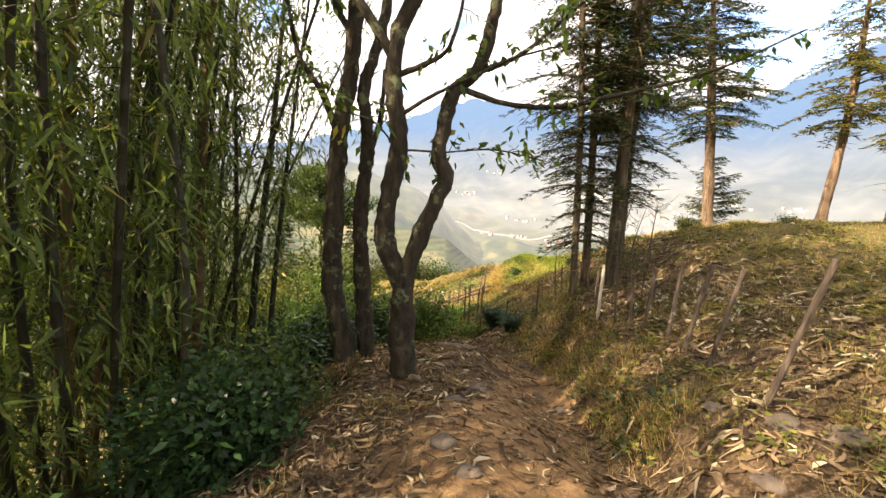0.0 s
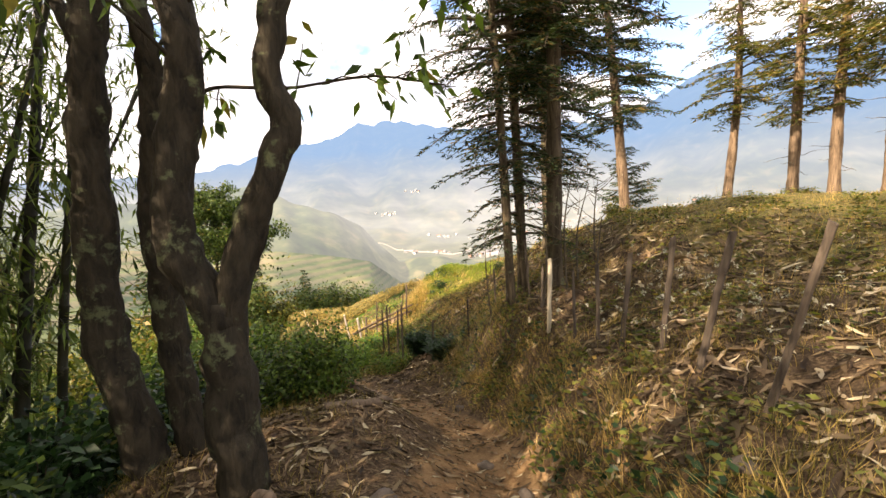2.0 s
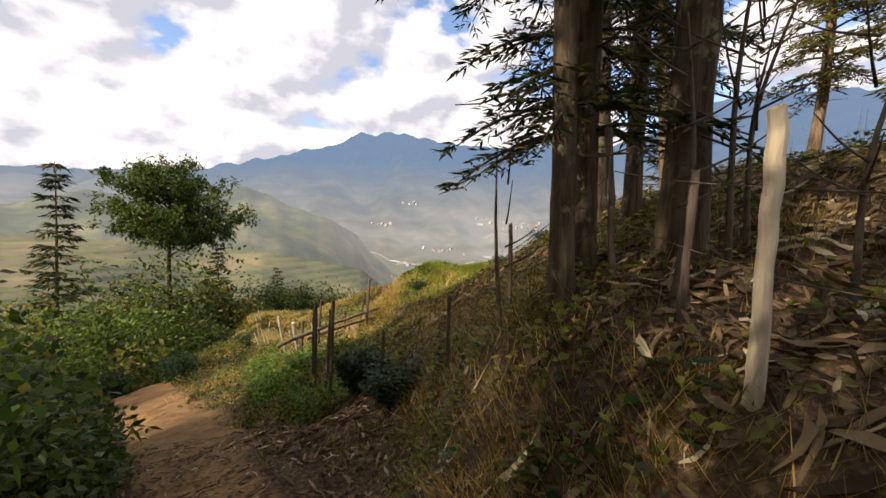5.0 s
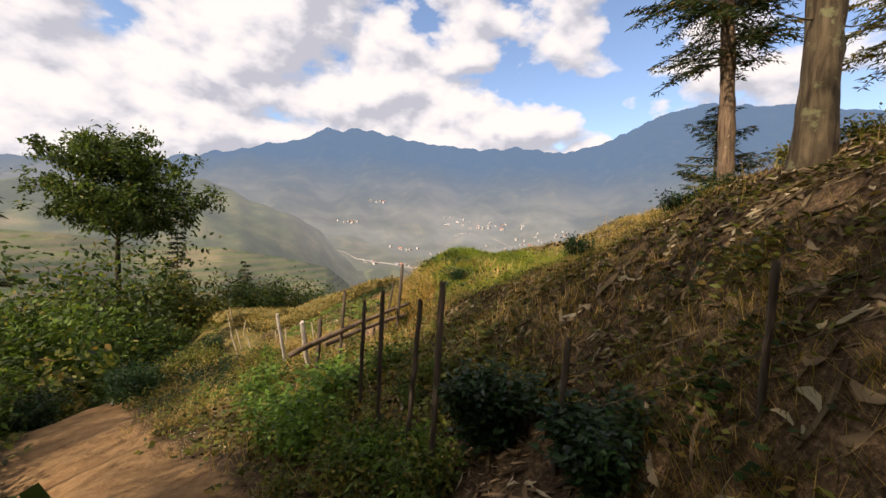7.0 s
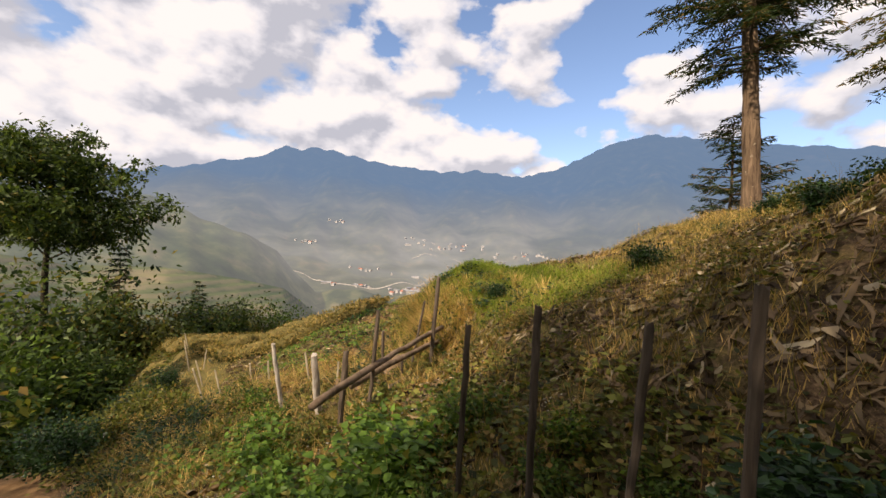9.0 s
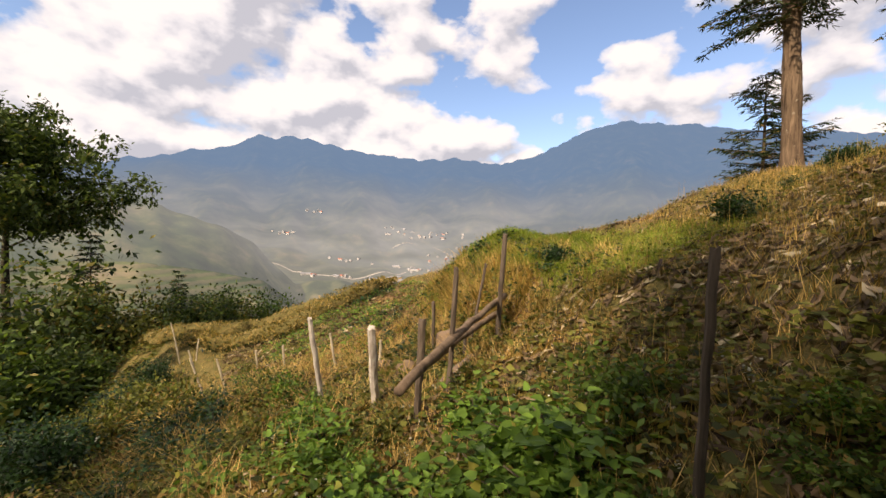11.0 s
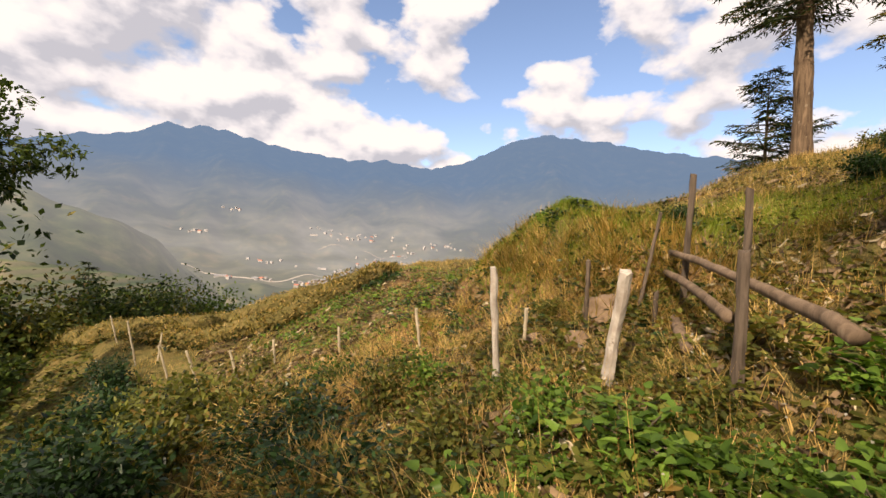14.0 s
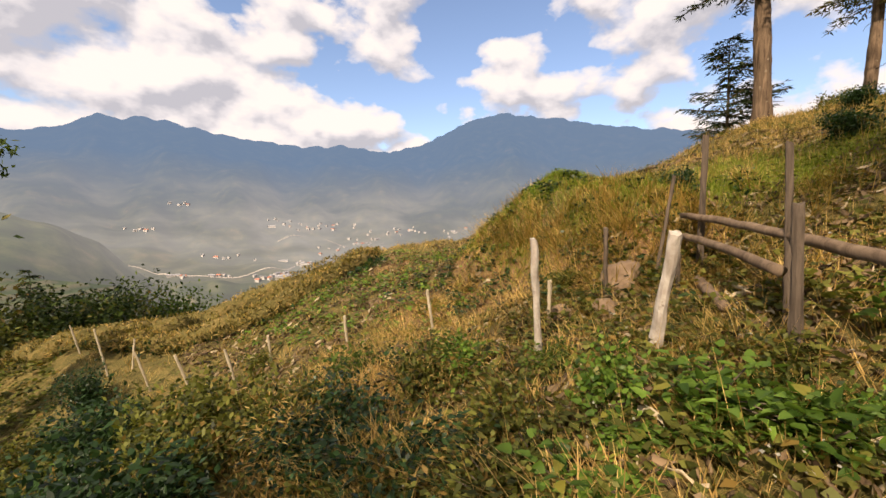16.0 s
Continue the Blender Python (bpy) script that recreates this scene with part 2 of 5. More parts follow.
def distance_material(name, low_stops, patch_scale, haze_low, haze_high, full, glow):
    """Far land: fields and woods, under bluish haze painted as glow growing with distance."""
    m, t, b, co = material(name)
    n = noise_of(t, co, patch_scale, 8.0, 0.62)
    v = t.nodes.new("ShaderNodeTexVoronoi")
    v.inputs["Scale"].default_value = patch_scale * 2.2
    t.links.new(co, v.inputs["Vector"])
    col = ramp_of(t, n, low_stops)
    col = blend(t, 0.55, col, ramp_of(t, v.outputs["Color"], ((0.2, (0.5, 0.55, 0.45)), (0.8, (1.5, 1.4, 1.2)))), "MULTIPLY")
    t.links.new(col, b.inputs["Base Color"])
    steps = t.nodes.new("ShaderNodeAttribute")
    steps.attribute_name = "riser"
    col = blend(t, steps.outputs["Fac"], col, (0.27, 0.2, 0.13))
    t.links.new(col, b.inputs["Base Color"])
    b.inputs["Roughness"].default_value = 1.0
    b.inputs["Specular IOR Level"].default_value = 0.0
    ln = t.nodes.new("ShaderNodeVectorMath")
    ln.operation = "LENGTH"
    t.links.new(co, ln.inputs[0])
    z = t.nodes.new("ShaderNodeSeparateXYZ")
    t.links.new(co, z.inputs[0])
    # emission without a lamp, standing in for hazy air
    haze_glow = t.nodes.new("ShaderNodeEmission")
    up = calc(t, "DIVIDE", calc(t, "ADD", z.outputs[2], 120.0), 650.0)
    # pale mist patches, painted into the haze colour
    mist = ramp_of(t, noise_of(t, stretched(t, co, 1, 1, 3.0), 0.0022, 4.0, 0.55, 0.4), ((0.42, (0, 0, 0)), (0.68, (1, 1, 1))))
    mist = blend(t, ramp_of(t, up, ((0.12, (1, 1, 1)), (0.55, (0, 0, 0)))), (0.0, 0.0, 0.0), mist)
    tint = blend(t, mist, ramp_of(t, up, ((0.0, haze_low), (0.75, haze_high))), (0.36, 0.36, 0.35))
    t.links.new(tint, haze_glow.inputs["Color"])
    haze_glow.inputs["Strength"].default_value = glow
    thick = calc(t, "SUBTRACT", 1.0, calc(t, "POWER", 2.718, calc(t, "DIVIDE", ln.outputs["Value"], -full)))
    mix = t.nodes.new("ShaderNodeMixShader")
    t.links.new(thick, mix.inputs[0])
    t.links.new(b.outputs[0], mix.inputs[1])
    t.links.new(haze_glow.outputs[0], mix.inputs[2])
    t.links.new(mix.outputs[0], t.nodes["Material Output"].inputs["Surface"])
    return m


M_far = distance_material("far_land_hazed", ((0.32, (0.012, 0.024, 0.012)), (0.48, (0.04, 0.062, 0.022)), (0.57, (0.1, 0.115, 0.045)), (0.72, (0.26, 0.2, 0.115))), 0.016,
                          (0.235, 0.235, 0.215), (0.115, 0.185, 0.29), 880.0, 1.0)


# ---- mesh helpers ----
R = np.random.default_rng(5)


def made(name, verts, faces, mat, parent=None, label="", smooth=True):
    me = bpy.data.meshes.new(name)
    verts = np.asarray(verts, float)
    if isinstance(faces, np.ndarray):
        k = faces.shape[1]
        me.vertices.add(len(verts))
        me.vertices.foreach_set("co", verts.ravel())
        me.loops.add(faces.size)
        me.loops.foreach_set("vertex_index", faces.ravel().astype(np.int32))
        me.polygons.add(len(faces))
        me.polygons.foreach_set("loop_start", np.arange(0, faces.size, k, dtype=np.int32))
        me.update(calc_edges=True)
    else:
        me.from_pydata(verts.tolist(), [], faces)
    me.materials.append(mat)
    if smooth:
        me.polygons.foreach_set("use_smooth", [True] * len(me.polygons))
    me.update()
    ob = new(name, me)
    if parent is not None:
        ob.parent = parent
    if label:
        ob["label"] = label
    return ob


def empty(name, at=(0, 0, 0)):
    ob = new(name)
    ob.location = at
    return ob


class Pile:
    """Gathers pieces of mesh into one."""

    def __init__(self):
        self.v, self.f, self.n = [], [], 0

    def add(self, v, f):
        self.v.append(v)
        self.f.append(f + self.n)
        self.n += len(v)

    def done(self, name, mat, parent=None, label="", smooth=True):
        return made(name, np.concatenate(self.v), np.concatenate(self.f), mat, parent, label, smooth)


def curve_through(pts, n):
    """n points on a smooth curve through pts."""
    p = np.asarray(pts, float)
    d = np.r_[0, np.cumsum(np.linalg.norm(np.diff(p, axis=0), axis=1))]
    s = np.linspace(0, d[-1], n)
    m = np.gradient(p, d, axis=0)
    i = np.clip(np.searchsorted(d, s) - 1, 0, len(d) - 2)
    h = (d[i + 1] - d[i])[:, None]
    u = ((s - d[i])[:, None]) / h
    return (2 * u**3 - 3 * u**2 + 1) * p[i] + (u**3 - 2 * u**2 + u) * h * m[i] + (-2 * u**3 + 3 * u**2) * p[i + 1] + (u**3 - u**2) * h * m[i + 1]


def tube(pts, radii, sides=10, rough=0.0):
    """A closed tapering tube along pts, with uneven skin."""
    p = np.asarray(pts, float)
    n = len(p)
    r = np.interp(np.linspace(0, 1, n), np.linspace(0, 1, len(radii)), radii)
    tan = np.gradient(p, axis=0)
    tan /= np.linalg.norm(tan, axis=1)[:, None] + 1e-9
    ref = np.array([1.0, 0.13, 0.07]) if abs(tan[0, 0]) < 0.8 else np.array([0.0, 1.0, 0.1])
    a = np.cross(tan, ref)
    a /= np.linalg.norm(a, axis=1)[:, None]
    c = np.cross(tan, a)
    ang = np.arange(sides) * 2 * np.pi / sides
    skin = 1 + rough * R.standard_normal((n, sides))
    if rough:
        skin += rough * 1.5 * np.sin(np.linspace(0, n * 0.55, n)[:, None] + ang[None] * 2)
    ring = p[:, None] + (r[:, None] * skin)[..., None] * (np.cos(ang)[None, :, None] * a[:, None] + np.sin(ang)[None, :, None] * c[:, None])
    v = np.concatenate([ring.reshape(-1, 3), p[:1], p[-1:]])
    i, j = np.meshgrid(np.arange(n - 1), np.arange(sides), indexing="ij")
    k = (j + 1) % sides
    f = np.stack([i * sides + j, i * sides + k, (i + 1) * sides + k, (i + 1) * sides + j], -1).reshape(-1, 4)
    j = np.arange(sides)
    k = (j + 1) % sides
    low = np.stack([np.full(sides, n * sides), k, j, j], -1)
    top = np.stack([np.full(sides, n * sides + 1), (n - 1) * sides + j, (n - 1) * sides + k, (n - 1) * sides + k], -1)
    return v, f, (low[:, :3], top[:, :3])


def add_tube(pile, pts, radii, sides=10, rough=0.0):
    v, f, _ = tube(pts, radii, sides, rough)
    n, s = (len(v) - 2) // sides, sides
    caps = []
    for ring, mid in ((0, len(v) - 2), (n - 1, len(v) - 1)):
        for j in range(0, s, 2):
            a, b, c = ring * s + j, ring * s + (j + 1) % s, ring * s + (j + 2) % s
            caps.append((mid, c, b, a) if ring == 0 else (mid, a, b, c))
    pile.add(v, np.concatenate([f, np.array(caps)]))


def unit(v):
    return v / (np.linalg.norm(v, axis=-1, keepdims=True) + 1e-9)


def add_leaves(pile, at, way, length, width, droop=0.15, wide=0.4):
    """Pointed leaves: four-cornered blades, widest at `wide` of their length."""
    n = len(at)
    way = unit(way)
    side = unit(np.cross(way, R.standard_normal((n, 3)) * 0.6 + np.array([0, 0, 1.0])))
    length = np.broadcast_to(length, n)[:, None]
    width = np.broadcast_to(width, n)[:, None]
    sag = np.zeros((n, 3))
    sag[:, 2] = -1
    mid = at + way * length * wide + sag * length * droop * 0.15
    tip = at + way * length + sag * length * droop
    v = np.stack([at, mid - side * width / 2, tip, mid + side * width / 2], 1).reshape(-1, 3)
    pile.add(v, np.arange(4 * n).reshape(-1, 4))


# ---- the lie of the land ----
SECTIONS = {}


def section(y, *profile):
    """The ground's height across the hill (x, z) at a distance y along the walk."""
    SECTIONS[y] = profile


section(-60, (-60, -22), (-14, -2), (0, 6), (14, 8), (60, 2))
section(-8, (-14, -5), (-6, -2.2), (-2.6, 0.5), (-0.7, 0.9), (1, 0.9), (1.7, 1.2), (5, 1.7), (12, 2.0), (22, 1.5))
section(-3, (-14, -6), (-6, -2.6), (-2.4, 0.1), (-0.7, 0.4), (0.7, 0.32), (1.5, 0.7), (5, 1.3), (12, 1.6), (22, 1.2))
section(0, (-14, -7), (-6, -3.2), (-3.2, -1.1), (-2.2, -0.3), (-1.4, -0.05), (-0.3, 0.0), (0.5, -0.1), (0.95, -0.22), (1.5, 0.15), (4, 0.6), (8, 1.0), (14, 1.2), (22, 0.8))
section(2, (-14, -8), (-6, -3.8), (-3.2, -1.5), (-2.3, -0.75), (-1.5, -0.45), (-0.2, -0.33), (0.4, -0.45), (0.85, -0.62), (1.15, -0.6), (1.55, -0.08), (2.1, 0.08), (4, 0.4), (8, 0.95), (14, 1.1), (22, 0.6))
section(3.3, (-14, -8.5), (-6, -4.2), (-3.2, -1.9), (-2.2, -1.0), (-1.3, -0.6), (0.1, -0.53), (0.6, -0.8), (1.1, -1.02), (1.4, -0.85), (1.7, -0.35), (2.2, -0.15), (4, 0.25), (8, 0.95), (14, 1.05), (22, 0.5))
section(5, (-14, -9), (-6, -4.4), (-4.4, -2.6), (-2.6, -1.7), (-1.6, -0.95), (-0.6, -0.72), (0.3, -0.8), (0.9, -1.3), (1.6, -1.42), (2.0, -0.95), (2.4, -0.36), (4, 0.2), (8, 1.0), (14, 1.05), (22, 0.4))
section(6.5, (-14, -9.5), (-6, -4.9), (-4.4, -3.3), (-3, -2.8), (-1.2, -1.5), (0, -1.2), (0.6, -1.6), (1.5, -1.82), (1.95, -1.2), (2.3, -0.32), (3.5, 0.1), (5, 0.75), (8, 1.05), (14, 1.05), (22, 0.3))
section(8, (-14, -10), (-6, -5.4), (-3, -3.3), (-1, -2.35), (0.2, -2.15), (1.5, -2.05), (1.9, -1.85), (2.4, -1.0), (4, 0.1), (5.2, 0.7), (8, 1.0), (14, 1.05), (22, 0.2))
section(9.5, (-14, -10.3), (-6, -5.6), (-3, -3.7), (-0.8, -2.55), (0.8, -2.36), (1.4, -2.12), (2.3, -1.65), (3.3, -0.75), (5, 0.35), (8, 0.75), (14, 1.0), (22, 0.0))
section(11, (-14, -10.6), (-6, -5.8), (-3, -4.0), (-1.4, -3.1), (0.3, -2.72), (1.0, -2.45), (2, -2.0), (3.3, -1.1), (5, -0.35), (8, 0.4), (14, 1.0), (22, -0.2))
section(13, (-14, -10), (-6, -5.0), (-3.2, -3.75), (-2, -3.5), (-1, -3.3), (0, -3.0), (1.4, -2.62), (2.1, -2.35), (2.7, -1.8), (4.5, -1.4), (6, -0.75), (8.5, 0.05), (11, 0.6), (14, 0.95), (22, -0.6))
section(14.5, (-14, -10.2), (-6, -5.3), (-3.2, -3.95), (-1.8, -3.65), (-0.4, -3.3), (1.2, -3.05), (2.0, -2.65), (2.6, -1.9), (3.2, -1.6), (4.4, -1.6), (5.4, -1.4), (8.5, 0.0), (11, 0.5), (14, 0.6), (22, -1))
section(16.5, (-14, -10.5), (-6, -5.8), (-3, -4.4), (-1.8, -4.15), (-0.6, -3.85), (0.1, -3.5), (2.3, -3.2), (3.3, -1.75), (4.2, -1.3), (6, -1.3), (9, -0.8), (14, -0.5), (22, -2))
section(18.5, (-14, -11.5), (-6, -6.7), (-3, -5.2), (-1, -4.6), (0.3, -3.8), (2.2, -3.15), (4.6, -2.8), (5.8, -1.9), (8, -1.8), (14, -2), (22, -4))
section(21, (-14, -12.5), (-6, -7.9), (-2, -5.3), (0, -4.6), (1.6, -3.8), (3.2, -3.05), (7, -2.8), (9, -2.5), (14, -3.5), (22, -6))
section(24, (-14, -13), (-6, -8.5), (-2, -4.95), (0, -4.75), (2.6, -4.2), (4.6, -3.6), (5.6, -2.9), (9, -2.8), (14, -5), (22, -8))
section(28, (-14, -14), (-6, -8.4), (-3, -5.75), (-1, -5.7), (3, -6.7), (8, -7), (14, -8), (22, -11))
section(34, (-14, -16), (-6, -10.8), (-3.5, -8.0), (2, -9.2), (8, -10.5), (22, -15))
section(60, (-60, -28), (-14, -24), (0, -21), (22, -27), (60, -35))

GX = np.arange(-62, 62.01, 0.1)
GY = np.arange(-62, 62.01, 0.1)


def relief():
    ys = np.array(sorted(SECTIONS))
    rows = np.array([np.interp(GX, *np.array(SECTIONS[y]).T) for y in ys])
    m = np.gradient(rows, ys, axis=0)
    i = np.clip(np.searchsorted(ys, GY) - 1, 0, len(ys) - 2)
    h = (ys[i + 1] - ys[i])[:, None]
    u = (GY - ys[i])[:, None] / h
    lin = rows[i] * (1 - u) + rows[i + 1] * u
    cub = (2 * u**3 - 3 * u**2 + 1) * rows[i] + (u**3 - 2 * u**2 + u) * h * m[i] + (-2 * u**3 + 3 * u**2) * rows[i + 1] + (u**3 - u**2) * h * m[i + 1]
    z = 0.5 * lin + 0.5 * cub
    k = np.exp(-np.linspace(-2, 2, 5) ** 2 / 2)
    k /= k.sum()
    for axis in (0, 1):
        z = np.apply_along_axis(lambda a: np.convolve(np.pad(a, 2, "edge"), k, "valid"), axis, z)
    return z


LAND = relief()


def H(x, y):
    """The ground's height, smooth."""
    x, y = np.asarray(x, float), np.asarray(y, float)
    fx = np.clip((x - GX[0]) / 0.1, 0, len(GX) - 1.001)
    fy = np.clip((y - GY[0]) / 0.1, 0, len(GY) - 1.001)
    i, j = fx.astype(int), fy.astype(int)
    u, v = fx - i, fy - j
    return (LAND[j, i] * (1 - u) + LAND[j, i + 1] * u) * (1 - v) + (LAND[j + 1, i] * (1 - u) + LAND[j + 1, i + 1] * u) * v


def ripple(x, y):
    """Small unevenness of the soil, as sums of skewed waves."""
    s = 0
    for k, (a, b, c, amp) in enumerate(((1.7, 0.9, 0.3, 0.05), (-1.1, 2.3, 1.1, 0.045), (3.7, -2.9, 2.0, 0.025), (6.1, 5.2, 0.7, 0.016), (-8.3, 6.7, 1.9, 0.012), (13.1, -9.4, 0.2, 0.008), (11.7, 15.3, 2.6, 0.007))):
        s = s + amp * np.sin(a * x + b * y + c + 1.3 * np.sin(0.7 * b * x - 0.6 * a * y))
    return s


PATH_X = ((-60, -0.7), (0, -0.3), (2, 0.0), (3.3, 0.7), (5, 1.35), (6.5, 0.85), (8, 0.2), (9.5, -0.35), (11, -1.0), (13, -2.15), (15, -2.9), (18, -4.0), (24, -7.5), (60, -20))


def off_path(x, y):
    return x - np.interp(y, *np.array(PATH_X).T)


def far_height(x, y):
    """Valley and mountains, from the distance and the bearing."""
    r = np.hypot(x, y)
    az = np.degrees(np.arctan2(x, y))
    ridge = np.interp(az, (-180, -60, -25, -15.7, -9.5, -5.6, -1.6, 1.5, 4.3, 6.3, 8.3, 12, 16, 21, 25.2, 31, 37, 41, 45, 49, 53.5, 57, 61, 67, 71, 77, 90, 180),
                      (3, 3, 4.5, 5.6, 7.2, 8.2, 9.6, 10.4, 12.2, 11.9, 12.4, 11.9, 11.4, 11, 10.6, 11, 10.4, 11.3, 13.15, 14.9, 15.7, 15, 14.6, 13.1, 12.5, 11.6, 8, 3))
    u = np.clip((r - 1300) / 1800, 0, 1)
    rough = (np.sin(az * 1.9 + 0.4) * 0.10 + np.sin(az * 4.3 + 2) * 0.06 + np.sin(az * 11.1) * 0.03 + np.sin(az * 23.7 + 1) * 0.015) * u**6
    top = 3100 * np.tan(np.radians(ridge + rough))
    floor = np.interp(r, (0, 40, 60, 110, 300, 600, 900, 1500, 2000), (-8, -13, -24, -38, -75, -118, -130, -105, -40))
    spur = np.sin(az * 0.33 + r * 0.0013) * 0.5 + np.sin(az * 0.71 - r * 0.0031 + 1) * 0.32 + np.sin(az * 1.3 + r * 0.006) * 0.14
    z = floor * (1 - u) + top * u**1.25 + spur * 85 * np.sin(np.pi * np.clip(u, 0, 1)) ** 1.2
    z = np.where(r > 3100, top - (r - 3100) * 0.35, z)
    # wooded shoulder, and the terraced spur in front of it
    hill = np.interp(az, (-40, -25, -13.7, -9.9, -6, -0.4, 3.8, 9), (0.5, 1.5, 2.3, 3.0, 2.3, 0.3, -2.4, -7.5)) + 0.10 * np.sin(az * 1.7 + r * 0.01)
    w = np.clip(1 - np.abs(r - 720) / 330, 0, 1)
    z = np.maximum(z, np.where(w > 0, 720 * np.tan(np.radians(hill)) - (1 - w) ** 1.5 * 150, -999))
    edge = np.interp(az, (-60, -30, -21.6, -16.3, -7.9, -0.7, 4.8, 10, 18), (-1.5, -2.6, -3.3, -4.4, -4.6, -5.8, -7.0, -11, -22))
    w = (r - 150) / 110
    spur_top = 260 * np.tan(np.radians(edge)) - np.clip(1 - w, 0, 1.4) * 22
    step = np.floor(spur_top / 2.4) * 2.4 + 2.4 * np.clip((spur_top / 2.4 - np.floor(spur_top / 2.4) - 0.55) / 0.45, 0, 1)
    spur_z = np.where(r < 262, step, spur_top - (r - 262) * 0.6)
    near = np.clip((r - 120) / 40, 0, 1)
    z = np.where(near > 0, np.maximum(z, spur_z - (1 - near) * 25), z)
    return z + np.sin(x * 0.031 + y * 0.017) * np.sin(y * 0.027 - x * 0.011) * np.clip((r - 300) / 400, 0, 1) * 9


def G(x, y):
    """The ground as it is built."""
    calm = np.clip(np.abs(off_path(x, y)) / 0.9, 0.35, 1)
    near = H(x, y) + ripple(x, y) * calm
    w = np.clip((np.hypot(x, y) - 38) / 14, 0, 1)
    w = w * w * (3 - 2 * w)
    return near * (1 - w) + far_height(x, y) * w


def axis_steps(lo, hi, step, far):
    a = list(np.arange(lo, hi + 1e-6, step))
    s = step
    while a[-1] < far:
        s *= 1.12
        a.append(a[-1] + s)
    s = step
    while a[0] > -far:
        s *= 1.12
        a.insert(0, a[0] - s)
    return np.array(a)


def build_ground():
    xs, ys = axis_steps(-9, 15, 0.11, 58), axis_steps(-4, 27, 0.11, 58)
    x, y = np.meshgrid(xs, ys)
    z = G(x, y)
    v = np.stack([x, y, z], -1).reshape(-1, 3)
    n, m = len(xs), len(ys)
    i, j = np.meshgrid(np.arange(n - 1), np.arange(m - 1))
    a = (j * n + i).ravel()
    ob = made("ground", v, np.stack([a, a + 1, a + n + 1, a + n], -1), M_ground)
    d = np.abs(off_path(v[:, 0], v[:, 1]))
    wide = np.interp(v[:, 1], (0, 3, 5, 8, 10, 60), (1.15, 0.6, 0.35, 0.4, 0.6, 0.8))
    trod = np.clip(1.2 - d / wide * 0.7, 0, 1)
    bare = np.exp(-((v[:, 0] - 1.6) ** 2 / 1.2 + (v[:, 1] - 16.6) ** 2 / 3.0)) + np.exp(-((v[:, 0] + 0.1) ** 2 / 0.5 + (v[:, 1] - 15.2) ** 2 / 0.8)) + np.exp(-((v[:, 0] - 3.6) ** 2 / 1.5 + (v[:, 1] - 19.5) ** 2 / 3.0))
    face = np.clip(1.2 - np.abs(H(v[:, 0], v[:, 1]) + 2.35) / 0.6, 0, 1) * (v[:, 1] > 13.3) * (v[:, 1] < 19) * (v[:, 0] > 1.2) * (v[:, 0] < 4.5)
    bare = np.clip(bare + face, 0, 1.2)
    trod = np.clip(trod + bare * 0.75, 0, 1)
    green = green_at(v[:, 0], v[:, 1]) * (1 - 0.7 * np.clip(bare, 0, 1))
    for name, val in (("trodden", trod), ("green", green)):
        at = ob.data.attributes.new(name, "FLOAT", "POINT")
        at.data.foreach_set("value", val.astype(np.float32))
    tagged(ob, "brown hillside soil with a trodden clay path and thin turf", "ground", kind="structure")


def green_at(x, y):
    """How much of the soil is turf."""
    hill = np.clip((x - 3.0) / 2.5, 0, 1) * np.clip((y + 4) / 3, 0, 1) * 0.75
    later = np.clip((y - 8.5) / 3, 0, 1) * np.clip(np.abs(off_path(x, y)) - 0.6, 0, 1)
    left = np.clip((-2.5 - x) / 1.5, 0, 1) * 0.5
    return np.clip(np.maximum(np.maximum(hill, later * 0.85), left), 0, 1)


def build_distance():
    az = np.radians(np.concatenate([np.arange(-180, -45, 1.0), np.arange(-45, 100, 0.25), np.arange(100, 180, 1.0)]))
    r = np.concatenate([np.geomspace(50, 150, 22)[:-1], np.linspace(150, 262, 100), np.geomspace(266, 4600, 76)])
    a, q = np.meshgrid(az, r)
    x, y = q * np.sin(a), q * np.cos(a)
    z = far_height(x, y)
    z[q < 53] -= 0.6
    n, m = len(az), len(r)
    i, j = np.meshgrid(np.arange(n), np.arange(m - 1))
    k = (i + 1) % n
    f = np.stack([j * n + i, j * n + k, (j + 1) * n + k, (j + 1) * n + i], -1).reshape(-1, 4)[:, ::-1].copy()
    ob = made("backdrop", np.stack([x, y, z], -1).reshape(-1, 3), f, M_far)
    edge = np.interp(np.degrees(a), (-60, -30, -21.6, -16.3, -7.9, -0.7, 4.8, 10, 18), (-1.5, -2.6, -3.3, -4.4, -4.6, -5.8, -7.0, -11, -22))
    rise = (260 * np.tan(np.radians(edge)) - np.clip(1 - (q - 150) / 110, 0, 1.4) * 22) / 2.4
    pale = np.where((q > 165) & (q < 262) & (rise - np.floor(rise) > 0.7), 0.35, 0.0)
    at = ob.data.attributes.new("riser", "FLOAT", "POINT")
    at.data.foreach_set("value", pale.ravel().astype(np.float32))
    tagged(ob, "valley floor, terraced spur and wooded mountains, with painted blue haze", "mountains", kind="structure")


build_ground()
build_distance()


# ---- trees ----
def grove_leaves(pile, nodes, ways, count, spread, length, width, droop):
    """Leaves in loose tufts around nodes."""
    n = len(nodes)
    at = np.repeat(nodes, count, 0) + R.normal(0, spread, (n * count, 3))
    way = np.repeat(ways, count, 0) + R.normal(0, 0.55, (n * count, 3))
    add_leaves(pile, at, way, length * R.uniform(0.6, 1.25, n * count), width * R.uniform(0.7, 1.2, n * count), droop)


